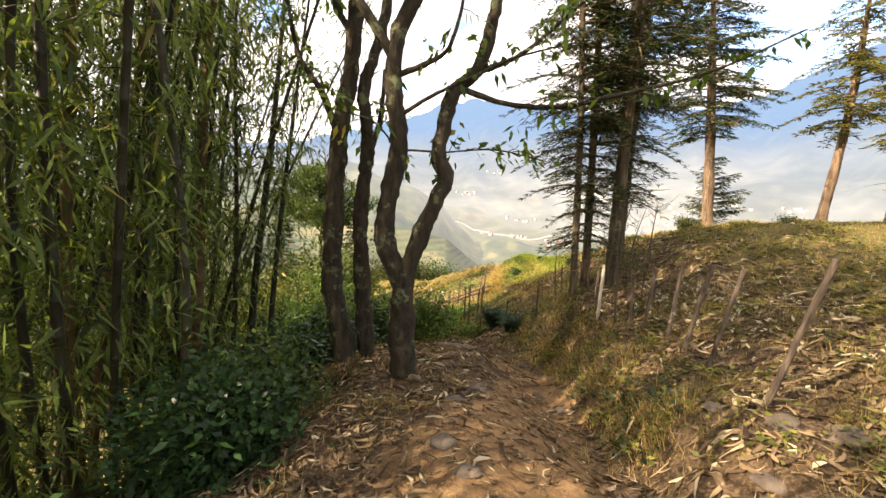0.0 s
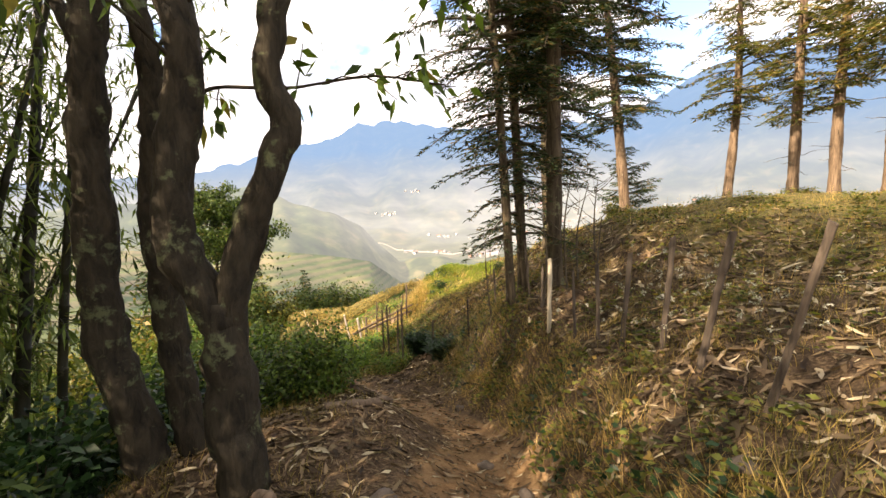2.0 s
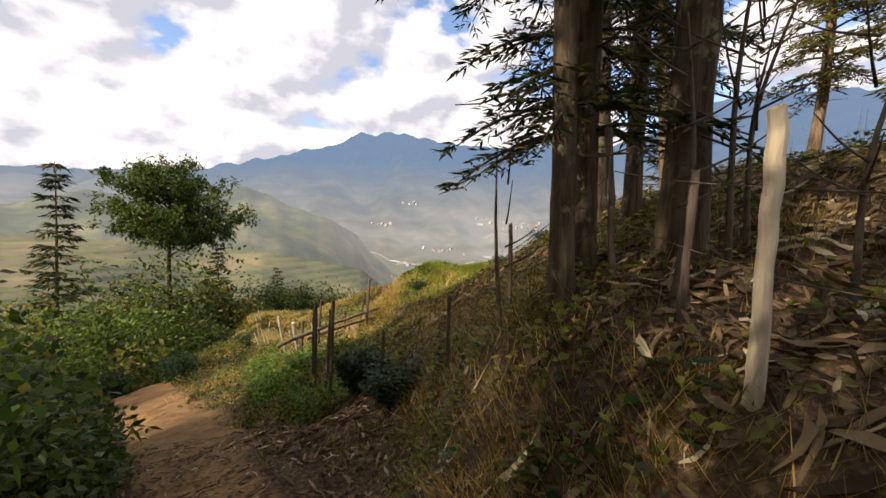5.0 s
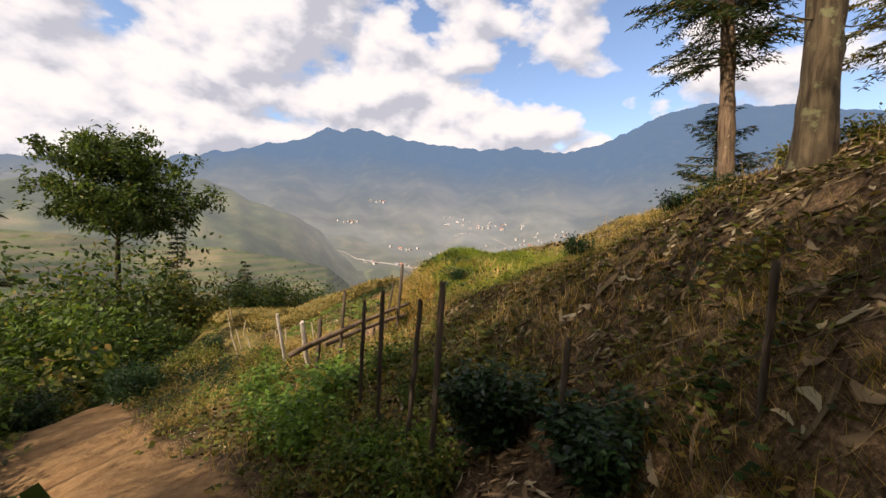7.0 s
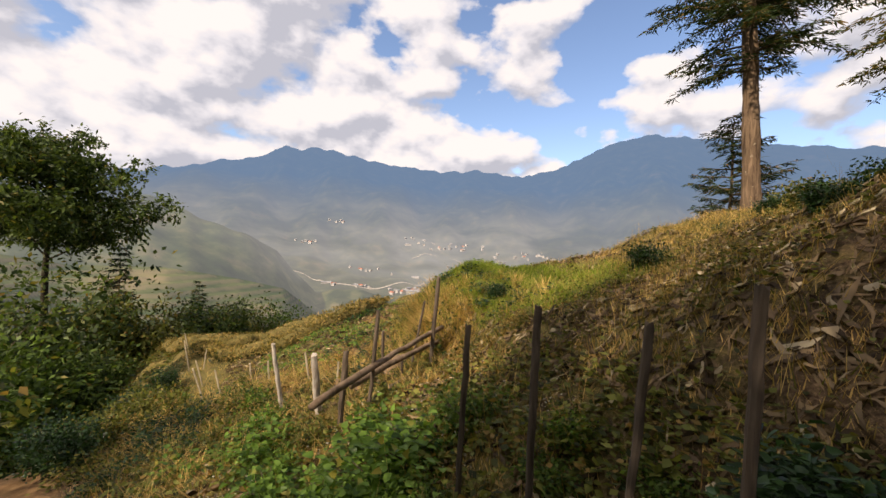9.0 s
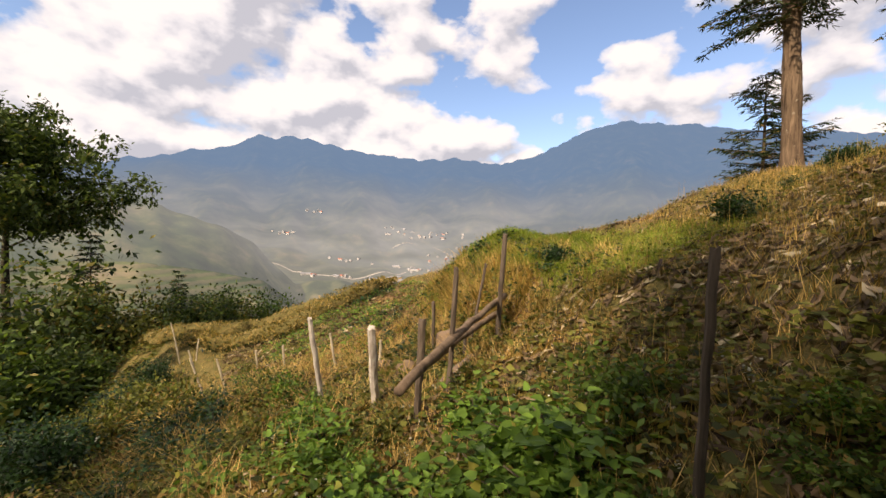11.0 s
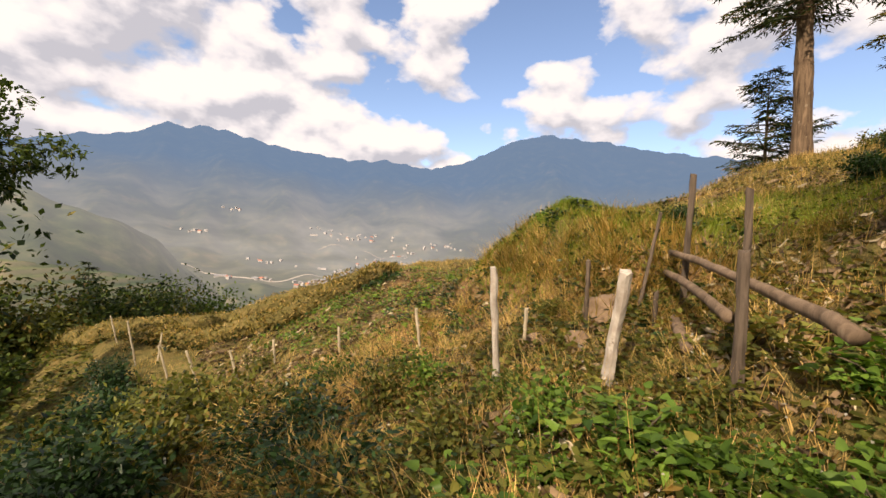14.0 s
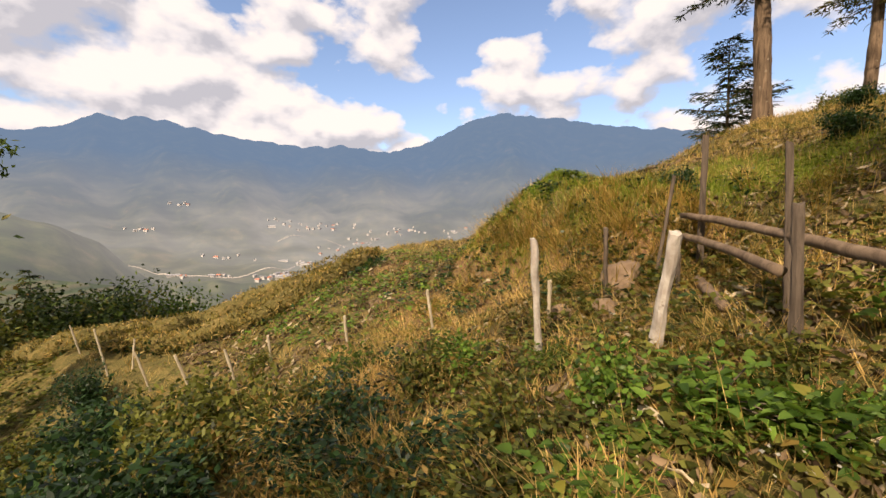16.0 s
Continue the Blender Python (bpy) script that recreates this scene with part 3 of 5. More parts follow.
def bamboo(at, height, lean, radius, mat, leafy=1.0, low=1.6):
    """One bamboo culm with its nodes, arching over, and its leaf sprays."""
    ob = empty("bamboo", at)
    n = int(height / 0.36)
    s = np.linspace(0, 1, n)
    wob = R.normal(0, 0.12, 4)
    arch = np.stack([lean[0] * s**1.7 + wob[0] * np.sin(s * 6 + wob[1] * 20), lean[1] * s**1.7 + wob[2] * np.sin(s * 5 + wob[3] * 20), height * (s - 0.06 * s**3)], -1)
    arch[:, :2] -= arch[0, :2]
    fine = np.repeat(arch, 3, 0)
    step = height / n
    fine[1::3, 2] += step * 0.04
    fine[2::3, 2] += step * 0.08
    r = radius * (1 - 0.75 * np.repeat(s, 3) ** 1.4)
    r[1::3] *= 1.16
    pile = Pile()
    fine[:, 2] -= 0.25
    add_tube(pile, fine, r, 8)
    pile.done("culm", mat, ob)
    leaves, twigs = Pile(), Pile()
    pts, ways = [], []
    for k in range(n):
        if arch[k, 2] < low:
            continue
        for _ in range(R.integers(2, 4)):
            a = R.uniform(0, 2 * np.pi)
            out = np.array([np.cos(a), np.sin(a), R.uniform(-0.1, 0.5)])
            ln = R.uniform(0.45, 1.0) * (0.7 + 0.5 * s[k])
            p = arch[k] + np.linspace(0, 1, 4)[:, None] * out * ln + np.array([0, 0, -1]) * (np.linspace(0, 1, 4)[:, None] ** 2) * ln * 0.45
            add_tube(twigs, p, (0.006, 0.002), 3)
            pts += list(p[1:])
            ways += [out * 0.4 + np.array([0, 0, -0.75])] * 3
    grove_leaves(leaves, np.array(pts), np.array(ways), max(1, int(5 * leafy)), 0.09, 0.23, 0.036, 0.2)
    leaves.done("foliage", M_bamboo_leaf, ob, "dark narrow drooping bamboo leaves", False)
    tagged(twigs.done("spray", mat, ob), kind="stuff")
    return ob


def fir(at, height, bare, spread, radius, lean=(0, 0), leaf=None, density=1.0, needle=0.055, bark=None, droop=0.35, stubs=14, gap=0.27):
    """A fir: tapering trunk, drooping boughs with flat sprays of needles, dead stubs lower down."""
    ob = empty("fir_tree", at)
    s = np.linspace(0, 1, 26)
    bend = R.normal(0, 0.04, 2)
    axis = np.stack([lean[0] * s + bend[0] * np.sin(s * 5), lean[1] * s + bend[1] * np.sin(s * 4), height * s - 0.25], -1)
    rad = radius * np.interp(s, (0, 0.03, 0.08, 0.5, 1), (1.45, 1.12, 1.0, 0.72, 0.1))
    pile = Pile()
    add_tube(pile, curve_through(axis, 70), np.interp(np.linspace(0, 1, 70), s, rad), 14, 0.035)
    pile.done("trunk", bark or M_fir_bark, ob)
    at_l, way_l = [], []
    h = bare
    while h < height - 0.15:
        f = (h - bare) / (height - bare)
        for _ in range(R.integers(3, 5)):
            a = R.uniform(0, 2 * np.pi)
            ln = spread * (1 - f**1.3 * 0.9) * R.uniform(0.45, 1.0) * min(1, 0.55 + f * 2.5)
            out = np.array([np.cos(a), np.sin(a), 0])
            k = np.linspace(0, 1, 7)
            base = np.array([np.interp((h + 0.25) / height, s, axis[:, 0]), np.interp((h + 0.25) / height, s, axis[:, 1]), h])
            up = R.uniform(0.0, 0.3)
            b = base + out * (k * ln)[:, None] + np.array([0, 0, 1]) * (up * k * ln - droop * k**2 * ln)[:, None]
            limb = Pile()
            add_tube(limb, b, (0.012 + 0.012 * ln, 0.004), 4)
            limb.done("bough", M_twig, ob)
            m = max(3, int(ln / 0.13 * density))
            for q in np.linspace(0.22, 1, m):
                p0 = np.array([np.interp(q, k, b[:, c]) for c in range(3)])
                for side in (-1, 1):
                    tl = (0.12 + 0.32 * (1 - q) * ln**0.5) * R.uniform(0.7, 1.3)
                    sw = out * 0.75 + side * np.array([-out[1], out[0], 0]) * R.uniform(0.6, 1.0) + np.array([0, 0, R.uniform(-0.5, 0.1)])
                    sw /= np.linalg.norm(sw)
                    c = np.arange(0.02, tl, needle * 0.62 / density)
                    tw = p0 + sw * c[:, None] + np.array([0, 0, -1]) * (c[:, None] ** 2) * 0.5
                    x = np.cross(sw, (0, 0, 1))
                    for sd in (-1, 1):
                        at_l.append(tw)
                        way_l.append(sw * 0.7 + x * sd * 0.8 + R.normal(0, 0.2, (len(c), 3)))
                    at_l.append(tw)
                    way_l.append(np.tile(sw, (len(c), 1)) + R.normal(0, 0.15, (len(c), 3)))
        h += gap * R.uniform(0.7, 1.3)
    for _ in range(stubs):
        a, h = R.uniform(0, 2 * np.pi), R.uniform(0.6, bare + 1.5)
        out = np.array([np.cos(a), np.sin(a), R.uniform(-0.25, 0.15)])
        ln = R.uniform(0.2, 0.9)
        base = np.array([np.interp((h + 0.25) / height, s, axis[:, 0]), np.interp((h + 0.25) / height, s, axis[:, 1]), h])
        limb = Pile()
        add_tube(limb, base + out * np.linspace(0, ln, 5)[:, None] + R.normal(0, 0.02, (5, 3)), (0.011, 0.003), 5)
        limb.done("dead_branch", M_twig, ob)
    leaves = Pile()
    at_l, way_l = np.concatenate(at_l), np.concatenate(way_l)
    add_leaves(leaves, at_l, way_l, needle * R.uniform(0.7, 1.4, len(at_l)), needle * 0.24, 0.1)
    leaves.done("crown", leaf or M_fir_leaf, ob, "", False)
    return ob


def broadleaf(name, at, limbs, mat, twig_leaves=0, leaf=M_broad_leaf, size=(0.13, 0.06), rough=0.05):
    """A tree from its limbs: each a list of points with end radii; leaves near the ends of thin limbs."""
    ob = empty(name, at)
    base = np.array(at)
    pts, ways = [], []
    for k, (part, line, r0, r1, leafy) in enumerate(limbs):
        line = np.array(line, float) - base
        n = max(8, int(np.linalg.norm(np.diff(line, axis=0), axis=1).sum() / 0.07))
        c = curve_through(line, n)
        c[1:-1] += R.normal(0, r0 * 0.05, (n - 2, 3))
        pile = Pile()
        add_tube(pile, c, (r0, (r0 + r1) / 2, r1), 14 if r0 > 0.06 else 7, rough)
        if r0 < 0.06:
            for _ in range(leafy // 2):
                p = c[R.integers(n // 4, n)]
                d = R.normal(0, 1, 3) * (1, 1, 0.6)
                e = p + unit(d) * R.uniform(0.15, 0.4)
                add_tube(pile, np.linspace(p, e, 4) + R.normal(0, 0.01, (4, 3)), (0.006, 0.003), 4)
                pts += [e, (p + e) / 2]
                ways += [d * 0.4 + (0, 0, -0.5)] * 2
        pile.done(part, mat, ob)
    if twig_leaves and pts:
        lv = Pile()
        grove_leaves(lv, np.array(pts), np.array(ways), twig_leaves, 0.05, size[0], size[1], 0.2)
        lv.done("foliage", leaf, ob, "", False)
    return ob


BAMBOOS = [  # x, y, height, lean x, lean y, radius
    (-4.5, 6.0, 10.5, 1.6, -0.6, 0.088), (-3.71, 6.5, 10, 0.9, 0.2, 0.078), (-3.38, 6.6, 9.5, 0.9, 0.4, 0.06), (-3.95, 6.2, 9.0, 0.7, -0.3, 0.052),
    (-4.5, 5.0, 10.5, 1.1, -0.8, 0.065), (-3.6, 4.0, 10, 1.0, -0.9, 0.06), (-4.3, 3.4, 11, 1.5, -1.0, 0.06)]
for x, y, h, lx, ly, r in BAMBOOS:
    tagged(bamboo((x, y, G(x, y)), h, (lx, ly), r, M_old_culm if r > 0.08 else M_culm, 0.8, 2.3), "tall bamboo culm with dark leaf sprays on the slope", "bamboo", "bamboo grove")
kinds = [tagged(bamboo((x, y, G(x, y)), h, (lx, ly), r, mt, lf, lo), "leafy bamboo culm in the dense grove by the path", "bamboo", "bamboo grove")
         for x, y, h, lx, ly, r, mt, lf, lo in ((-5.4, 4.6, 13, 1.6, -0.3, 0.05, M_culm, 0.95, 2.2), (-5.0, 2.8, 12, 2.0, 0.3, 0.045, M_culm, 0.9, 1.8), (-5.9, 6.6, 14, 1.4, 0.5, 0.06, M_old_culm, 0.95, 2.6), (-6.2, 5.2, 11, 0.8, -0.8, 0.045, M_culm, 1.0, 1.2))]
# The grove is filled out, partly out of view, to shade path and bank.
for k in range(94):
    x, y = R.uniform(-10.5, -4.4), R.uniform(1.6, 10.6)
    if k < 8:
        x, y = R.uniform(-5.2, -3.8), R.uniform(1.2, 4.2)
    # these stand mostly unseen behind the start, added for more shade
    if k >= 80:
        x, y = R.uniform(-9, -4.2), R.uniform(-5, 1.5)
    # back edge set by where the grove's shadow should end
    y = min(y, 11.4 - 0.364 * (1.5 - x) - R.uniform(0, 1.5))
    x = min(x, -0.66 - 0.56 * (y + 0.8)) if y > 4.5 else x
    src = kinds[R.integers(0, 4)]
    copy_thing(src, pose(x, y, G(x, y), R.normal(0, 5), R.normal(2, 6), R.uniform(-60, 60)))

# Unseen shorter bamboos, added only to shade the slope below the path.
for k in range(12):
    x, y = R.uniform(-8.4, -6.2), R.uniform(10.6, 12.3)
    ob = copy_thing(kinds[k % 4], pose(x, y, G(x, y), R.normal(0, 4), R.normal(0, 4), R.uniform(0, 360)))
    ob.scale = (0.75, 0.75, 0.72)

tree_a = broadleaf("tree", (-1.52, 4.5, float(G(-1.52, 4.5)) - 0.05), [
    ("trunk", [(-1.52, 4.5, -1.05), (-1.6, 4.5, -0.33), (-1.71, 4.5, 0.17), (-1.7, 4.5, 1.09), (-1.62, 4.48, 2.17), (-1.45, 4.46, 3.2), (-1.37, 4.41, 4.3), (-1.18, 4.31, 5.84), (-1.08, 4.41, 7.77)], 0.15, 0.04, 0),
    ("limb", [(-1.62, 4.5, 2.18), (-1.86, 4.7, 2.76), (-2.24, 4.98, 3.34), (-2.43, 5.08, 4.3)], 0.05, 0.02, 30),
    ("limb", [(-1.42, 4.45, 3.34), (-1.86, 4.12, 4.11), (-2.34, 3.83, 4.78)], 0.05, 0.015, 40),
    ("limb", [(-1.18, 4.31, 5.84), (-0.6, 4.02, 6.61), (0.17, 3.83, 7.19)], 0.05, 0.015, 40)], M_moss_bark, 5)
tagged(tree_a, "slender tree with dark lichen-spotted bark beside the path", "tree", "trees by the path")
tree_b = broadleaf("tree", (-1.23, 4.6, float(G(-1.23, 4.6)) - 0.05), [
    ("trunk", [(-1.23, 4.6, -0.93), (-1.3, 4.6, -0.31), (-1.34, 4.6, 0.32), (-1.36, 4.6, 1.25), (-1.27, 4.6, 2.19), (-1.32, 4.6, 2.88), (-1.18, 4.64, 3.32), (-0.98, 4.74, 4.47), (-1.08, 4.93, 6.28)], 0.122, 0.035, 0),
    ("limb", [(-1.31, 4.6, 1.89), (-1.13, 4.69, 2.46), (-1.08, 4.74, 3.13)], 0.05, 0.02, 16),
    ("limb", [(-0.98, 4.74, 4.47), (-0.41, 5.03, 5.14), (0.26, 5.22, 5.61)], 0.04, 0.015, 40)], M_moss_bark, 5)
tagged(tree_b, "slender crooked tree with mossy bark beside the path", "tree", "trees by the path")
tree_c = broadleaf("tree", (-0.77, 3.85, float(G(-0.77, 3.85)) - 0.05), [
    ("trunk", [(-0.75, 3.85, -0.63), (-0.77, 3.85, -0.24), (-0.77, 3.85, 0.16), (-0.77, 3.85, 0.64)], 0.17, 0.135, 0),
    ("limb", [(-0.77, 3.85, 0.46), (-0.89, 3.85, 0.74), (-0.99, 3.85, 1.03), (-0.93, 3.85, 1.57), (-0.84, 3.85, 2.13), (-0.92, 3.85, 2.86), (-0.87, 3.85, 3.26), (-0.66, 3.8, 3.71), (-0.52, 3.67, 4.94), (-0.43, 3.76, 6.52)], 0.125, 0.04, 0),
    ("limb", [(-0.91, 3.85, 3.01), (-1.14, 3.85, 3.36), (-1.4, 3.85, 3.71), (-1.75, 3.67, 4.59), (-2.01, 3.59, 5.64)], 0.06, 0.025, 0),
    ("limb", [(-0.77, 3.85, 0.46), (-0.66, 3.85, 0.82), (-0.52, 3.85, 1.21), (-0.37, 3.85, 1.56), (-0.3, 3.85, 1.73), (-0.38, 3.85, 1.96), (-0.34, 3.85, 2.31), (-0.26, 3.85, 2.66), (0.02, 3.85, 2.96), (0.15, 3.85, 3.45), (0.27, 3.76, 4.41), (0.53, 3.59, 5.64)], 0.11, 0.04, 0),
    ("branch", [(-0.9, 3.85, 2.83), (-0.62, 3.8, 2.93), (-0.34, 3.76, 3.1), (-0.24, 3.67, 3.36), (-0.17, 3.59, 3.88)], 0.035, 0.01, 8),
    ("branch", [(-0.87, 3.85, 2.39), (-0.52, 3.8, 2.61), (-0.08, 3.76, 2.83), (0.36, 3.59, 3.01), (0.8, 3.41, 3.1)], 0.025, 0.008, 10),
    ("branch", [(-0.17, 3.85, 2.74), (0.22, 3.72, 2.59), (0.8, 3.67, 2.55), (1.58, 3.5, 2.7), (2.37, 3.32, 2.92), (3.08, 3.06, 3.27)], 0.035, 0.008, 26),
    ("branch", [(0.02, 3.85, 2.92), (0.44, 3.85, 3.1), (0.88, 3.76, 3.45), (1.32, 3.59, 3.88)], 0.035, 0.01, 20),
    ("branch", [(-0.93, 3.85, 1.62), (-0.85, 4.3, 2.05), (-0.3, 4.25, 2.07), (0.3, 4.0, 2.1), (0.75, 3.8, 2.0)], 0.018, 0.006, 22),
    ("branch", [(-0.85, 3.85, 2.04), (-1.13, 3.59, 2.31), (-1.4, 3.41, 2.35)], 0.015, 0.006, 12),
    ("branch", [(-0.52, 3.67, 4.94), (0.27, 3.32, 5.46), (0.97, 3.06, 5.81)], 0.05, 0.012, 50),
    ("branch", [(-1.75, 3.67, 4.59), (-2.36, 3.23, 4.94), (-2.89, 2.88, 5.11)], 0.05, 0.012, 60)], M_moss_bark, 4)
tagged(tree_c, "forked tree with two crooked mossy trunks at the path's edge", "tree", "trees by the path")

for x, y, h, bare, sp, r, lx, ly, d in ((2.42, 6.4, 11, 2.1, 1.5, 0.066, -0.6, 0.1, 1.0), (2.8, 6.75, 11.5, 0.9, 1.8, 0.08, -0.3, 0.4, 1.0), (3.05, 6.25, 12, 2.7, 2.0, 0.112, 0.15, -0.1, 1.0), (3.9, 7.6, 11, 1.3, 1.7, 0.08, 0.4, 0.3, 0.9), (4.75, 9.25, 11, 2.6, 1.7, 0.15, -0.3, 0.1, 0.9)):
    tagged(fir((x, y, G(x, y)), h, bare, sp, r, (lx, ly), density=d, needle=0.085, gap=0.2, droop=0.45), "tall fir with bare shaded trunk and dark drooping boughs", "tree", "firs on the bank")
# bark and needles here carry painted sunlight
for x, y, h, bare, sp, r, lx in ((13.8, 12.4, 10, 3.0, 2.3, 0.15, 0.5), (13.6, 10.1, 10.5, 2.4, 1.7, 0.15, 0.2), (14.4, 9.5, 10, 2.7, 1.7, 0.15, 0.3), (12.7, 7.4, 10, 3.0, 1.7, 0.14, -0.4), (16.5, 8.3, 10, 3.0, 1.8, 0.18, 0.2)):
    tagged(fir((x, y, G(x, y)), h, bare, sp, r, (lx, 0), leaf=M_sunlit_fir_leaf, bark=M_sunlit_bark, density=0.8, needle=0.18, gap=0.22), "fir with sunlit orange trunk on the hill's crest", "tree", "firs on the crest")
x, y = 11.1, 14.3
tagged(fir((x, y, G(x, y)), 12.0, 3.5, 3.0, 0.2, (-1.1, 0.3), bark=M_sunlit_bark, density=0.9, needle=0.17, gap=0.2, stubs=3, droop=0.3), "large fir with bare trunk painted in sunlit tone, leaning on the slope's crest", "tree")
x, y = 11.75, 15.2
tagged(fir((x, y, G(x, y)), 3.3, 0.25, 1.8, 0.05, (0.05, 0), density=1.0, needle=0.15, stubs=0, droop=-0.05, gap=0.2), "young fir with open spiky boughs", "tree")
for x, y, top, sp in ((-7.8, 21.3, 2.0, 1.5), (-6.4, 36.5, -1.7, 2.0), (-3.0, 42.0, -4.2, 1.5)):
    tagged(fir((x, y, G(x, y)), top - float(G(x, y)), 0.5, sp, 0.09, (0, 0), density=0.8, needle=0.3, stubs=0, droop=0.1), "slim young fir among the bushes below the path", "tree", "young firs below the path")


def round_tree(at, height, width, leaf):
    """A broad tree with several leafy tiers and gaps between them."""
    ob = empty("tree", at)
    pile, pts = Pile(), []
    add_tube(pile, curve_through([(0, 0, -0.4), (0.1, 0, height * 0.3), (0.0, 0.1, height * 0.55), (0.2, 0, height * 0.92)], 30), (0.2, 0.14, 0.03), 10, 0.04)
    pile.done("trunk", M_moss_bark, ob)
    lv = Pile()
    for k in range(34):
        limbs = Pile()
        a, f = 2.4 * k + R.normal(0, 0.3), (k + 0.5) / 34
        reach = width / 2 * np.interp(f, (0, 0.25, 0.6, 1), (0.75, 1.0, 0.8, 0.15)) * R.uniform(0.65, 1.05)
        start = np.array([0.05, 0.05, height * (0.6 + 0.3 * f)])
        end = np.array([np.cos(a) * reach, np.sin(a) * reach, height * (0.68 + 0.3 * f) + R.uniform(-0.5, 0.4)])
        line = curve_through([start, (start + end) / 2 + (0, 0, 0.2), end], 8)
        add_tube(limbs, line, (0.05, 0.015), 5)
        limbs.done("limb", M_moss_bark, ob)
        for q in (0.5, 0.7, 0.85, 1.0):
            c = line[int(q * 7)]
            for _ in range(5):
                pts.append(c + R.normal(0, 1, 3) * (0.6, 0.6, 0.13))
    pts = np.array(pts)
    grove_leaves(lv, pts, np.tile((0, 0, -0.2), (len(pts), 1)) + R.normal(0, 0.6, (len(pts), 3)) * (1, 1, 0.5), 40, 0.17, 0.24, 0.12, 0.2)
    lv.done("crown", leaf, ob, "", False)
    return ob


tagged(round_tree((-8.3, 32.8, float(G(-8.3, 32.8))), 3.5 - float(G(-8.3, 32.8)), 9.2, M_tree_leaf), "broad round-crowned tree standing below the path", "tree")


# ---- bushes and weeds ----
def add_broad(pile, at, way, length, width):
    """Broad heart-shaped leaves folded along the midrib."""
    n = len(at)
    way = unit(way)
    side = unit(np.cross(way, np.array([0, 0, 1.0]) + R.normal(0, 0.35, (n, 3))))
    up = np.cross(side, way)
    L, W = np.broadcast_to(length, n)[:, None], np.broadcast_to(width, n)[:, None]
    v = np.stack([at, at - side * W * 0.5 + way * L * 0.12 + up * W * 0.12, at - side * W * 0.34 + way * L * 0.62 + up * W * 0.08, at + way * L - up * L * 0.12,
                  at + side * W * 0.34 + way * L * 0.62 + up * W * 0.08, at + side * W * 0.5 + way * L * 0.12 + up * W * 0.12], 1).reshape(-1, 3)
    k = np.arange(n)[:, None] * 6
    pile.add(v, np.concatenate([k + (0, 1, 2, 3), k + (0, 3, 4, 5)]))


def bush(name, at, width, height, leaf, size, stems=11, per=26, broad=False, spread=0.16):
    """A shrub: forking stems and leaves in uneven clumps along them."""
    ob = empty(name, at)
    pts, ways = [], []
    for k in range(stems):
        a, q = R.uniform(0, 2 * np.pi), R.uniform(0.15, 1) ** 0.6
        end = np.array([np.cos(a) * width / 2 * q, np.sin(a) * width / 2 * q, height * R.uniform(0.55, 1.0) * (1.05 - 0.35 * q)])
        line = curve_through([(np.cos(a) * 0.05, np.sin(a) * 0.05, -0.08), end * (0.35, 0.35, 0.5), end], 9)
        if height > 0.1:
            stem = Pile()
            add_tube(stem, line, (0.012 * height**0.5 + 0.003, 0.003), 4)
            stem.done("stem", M_twig, ob)
        for p in line[2:]:
            for _ in range(3):
                c = p + np.clip(R.normal(0, 1, 3), -1.4, 1.4) * width * 0.09
                pts.append(c)
                ways.append((c - (0, 0, height * 0.3)) / height + R.normal(0, 0.25, 3))
    lv, pts, ways = Pile(), np.array(pts), np.array(ways)
    if broad:
        n = len(pts)
        at_l = np.repeat(pts, per, 0) + R.normal(0, spread, (n * per, 3)) * (1, 1, 0.6)
        at_l[:, 2] = np.maximum(at_l[:, 2], 0.03)
        w = np.repeat(ways, per, 0) * (1, 1, 0.2) + R.normal(0, 0.6, (n * per, 3)) * (1, 1, 0.35)
        add_broad(lv, at_l, w, size[0] * R.uniform(0.55, 1.2, n * per), size[1] * R.uniform(0.6, 1.1, n * per))
    else:
        grove_leaves(lv, pts, ways, per, spread, size[0], size[1], 0.2)
    lv.done("foliage", leaf, ob, "", False)
    return ob


def grow(kinds, spots, label, category, group, scale=(0.8, 1.25), away=0.0):
    """Copies of some kinds of bush on the ground at the spots."""
    for k, (x, y) in enumerate(spots):
        src = kinds[k % len(kinds)]
        ob = src
        s = R.uniform(*scale)
        if away:  # keep the walking line free
            x = min(x, float(np.interp((y - 0.7, y, y + 0.7), *np.array(CAM_X).T).min()) - away * s)
        m = pose(x, y, G(x, y) - 0.02, R.normal(0, 3), R.normal(0, 3), R.uniform(0, 360))
        if k < len(kinds):
            ob.matrix_basis = m
        else:
            ob = copy_thing(src, m)
        ob.scale = (s, s, s * R.uniform(0.9, 1.1))
        tagged(ob, label, category, group)


def spots(n, x0, x1, y0, y1, keep=None):
    out = []
    while len(out) < n:
        x, y = R.uniform(x0, x1), R.uniform(y0, y1)
        if keep is None or keep(x, y):
            out.append((x, y))
    return out


CAM_X = ((-1, -0.6), (0, -0.4), (2.5, 0.6), (4.5, 1.15), (7.6, 0.05), (8.8, -0.3), (10.3, -0.85), (11.3, -1.2), (12.2, -2.0), (12.7, -2.3), (14.2, -2.6))


def clear_of_walk(gap_left, gap_right):
    xs = np.array(CAM_X)
    def test(x, y):
        c = np.interp(y, *xs.T)
        return x < c - gap_left or x > c + gap_right or y > 14.6
    return test


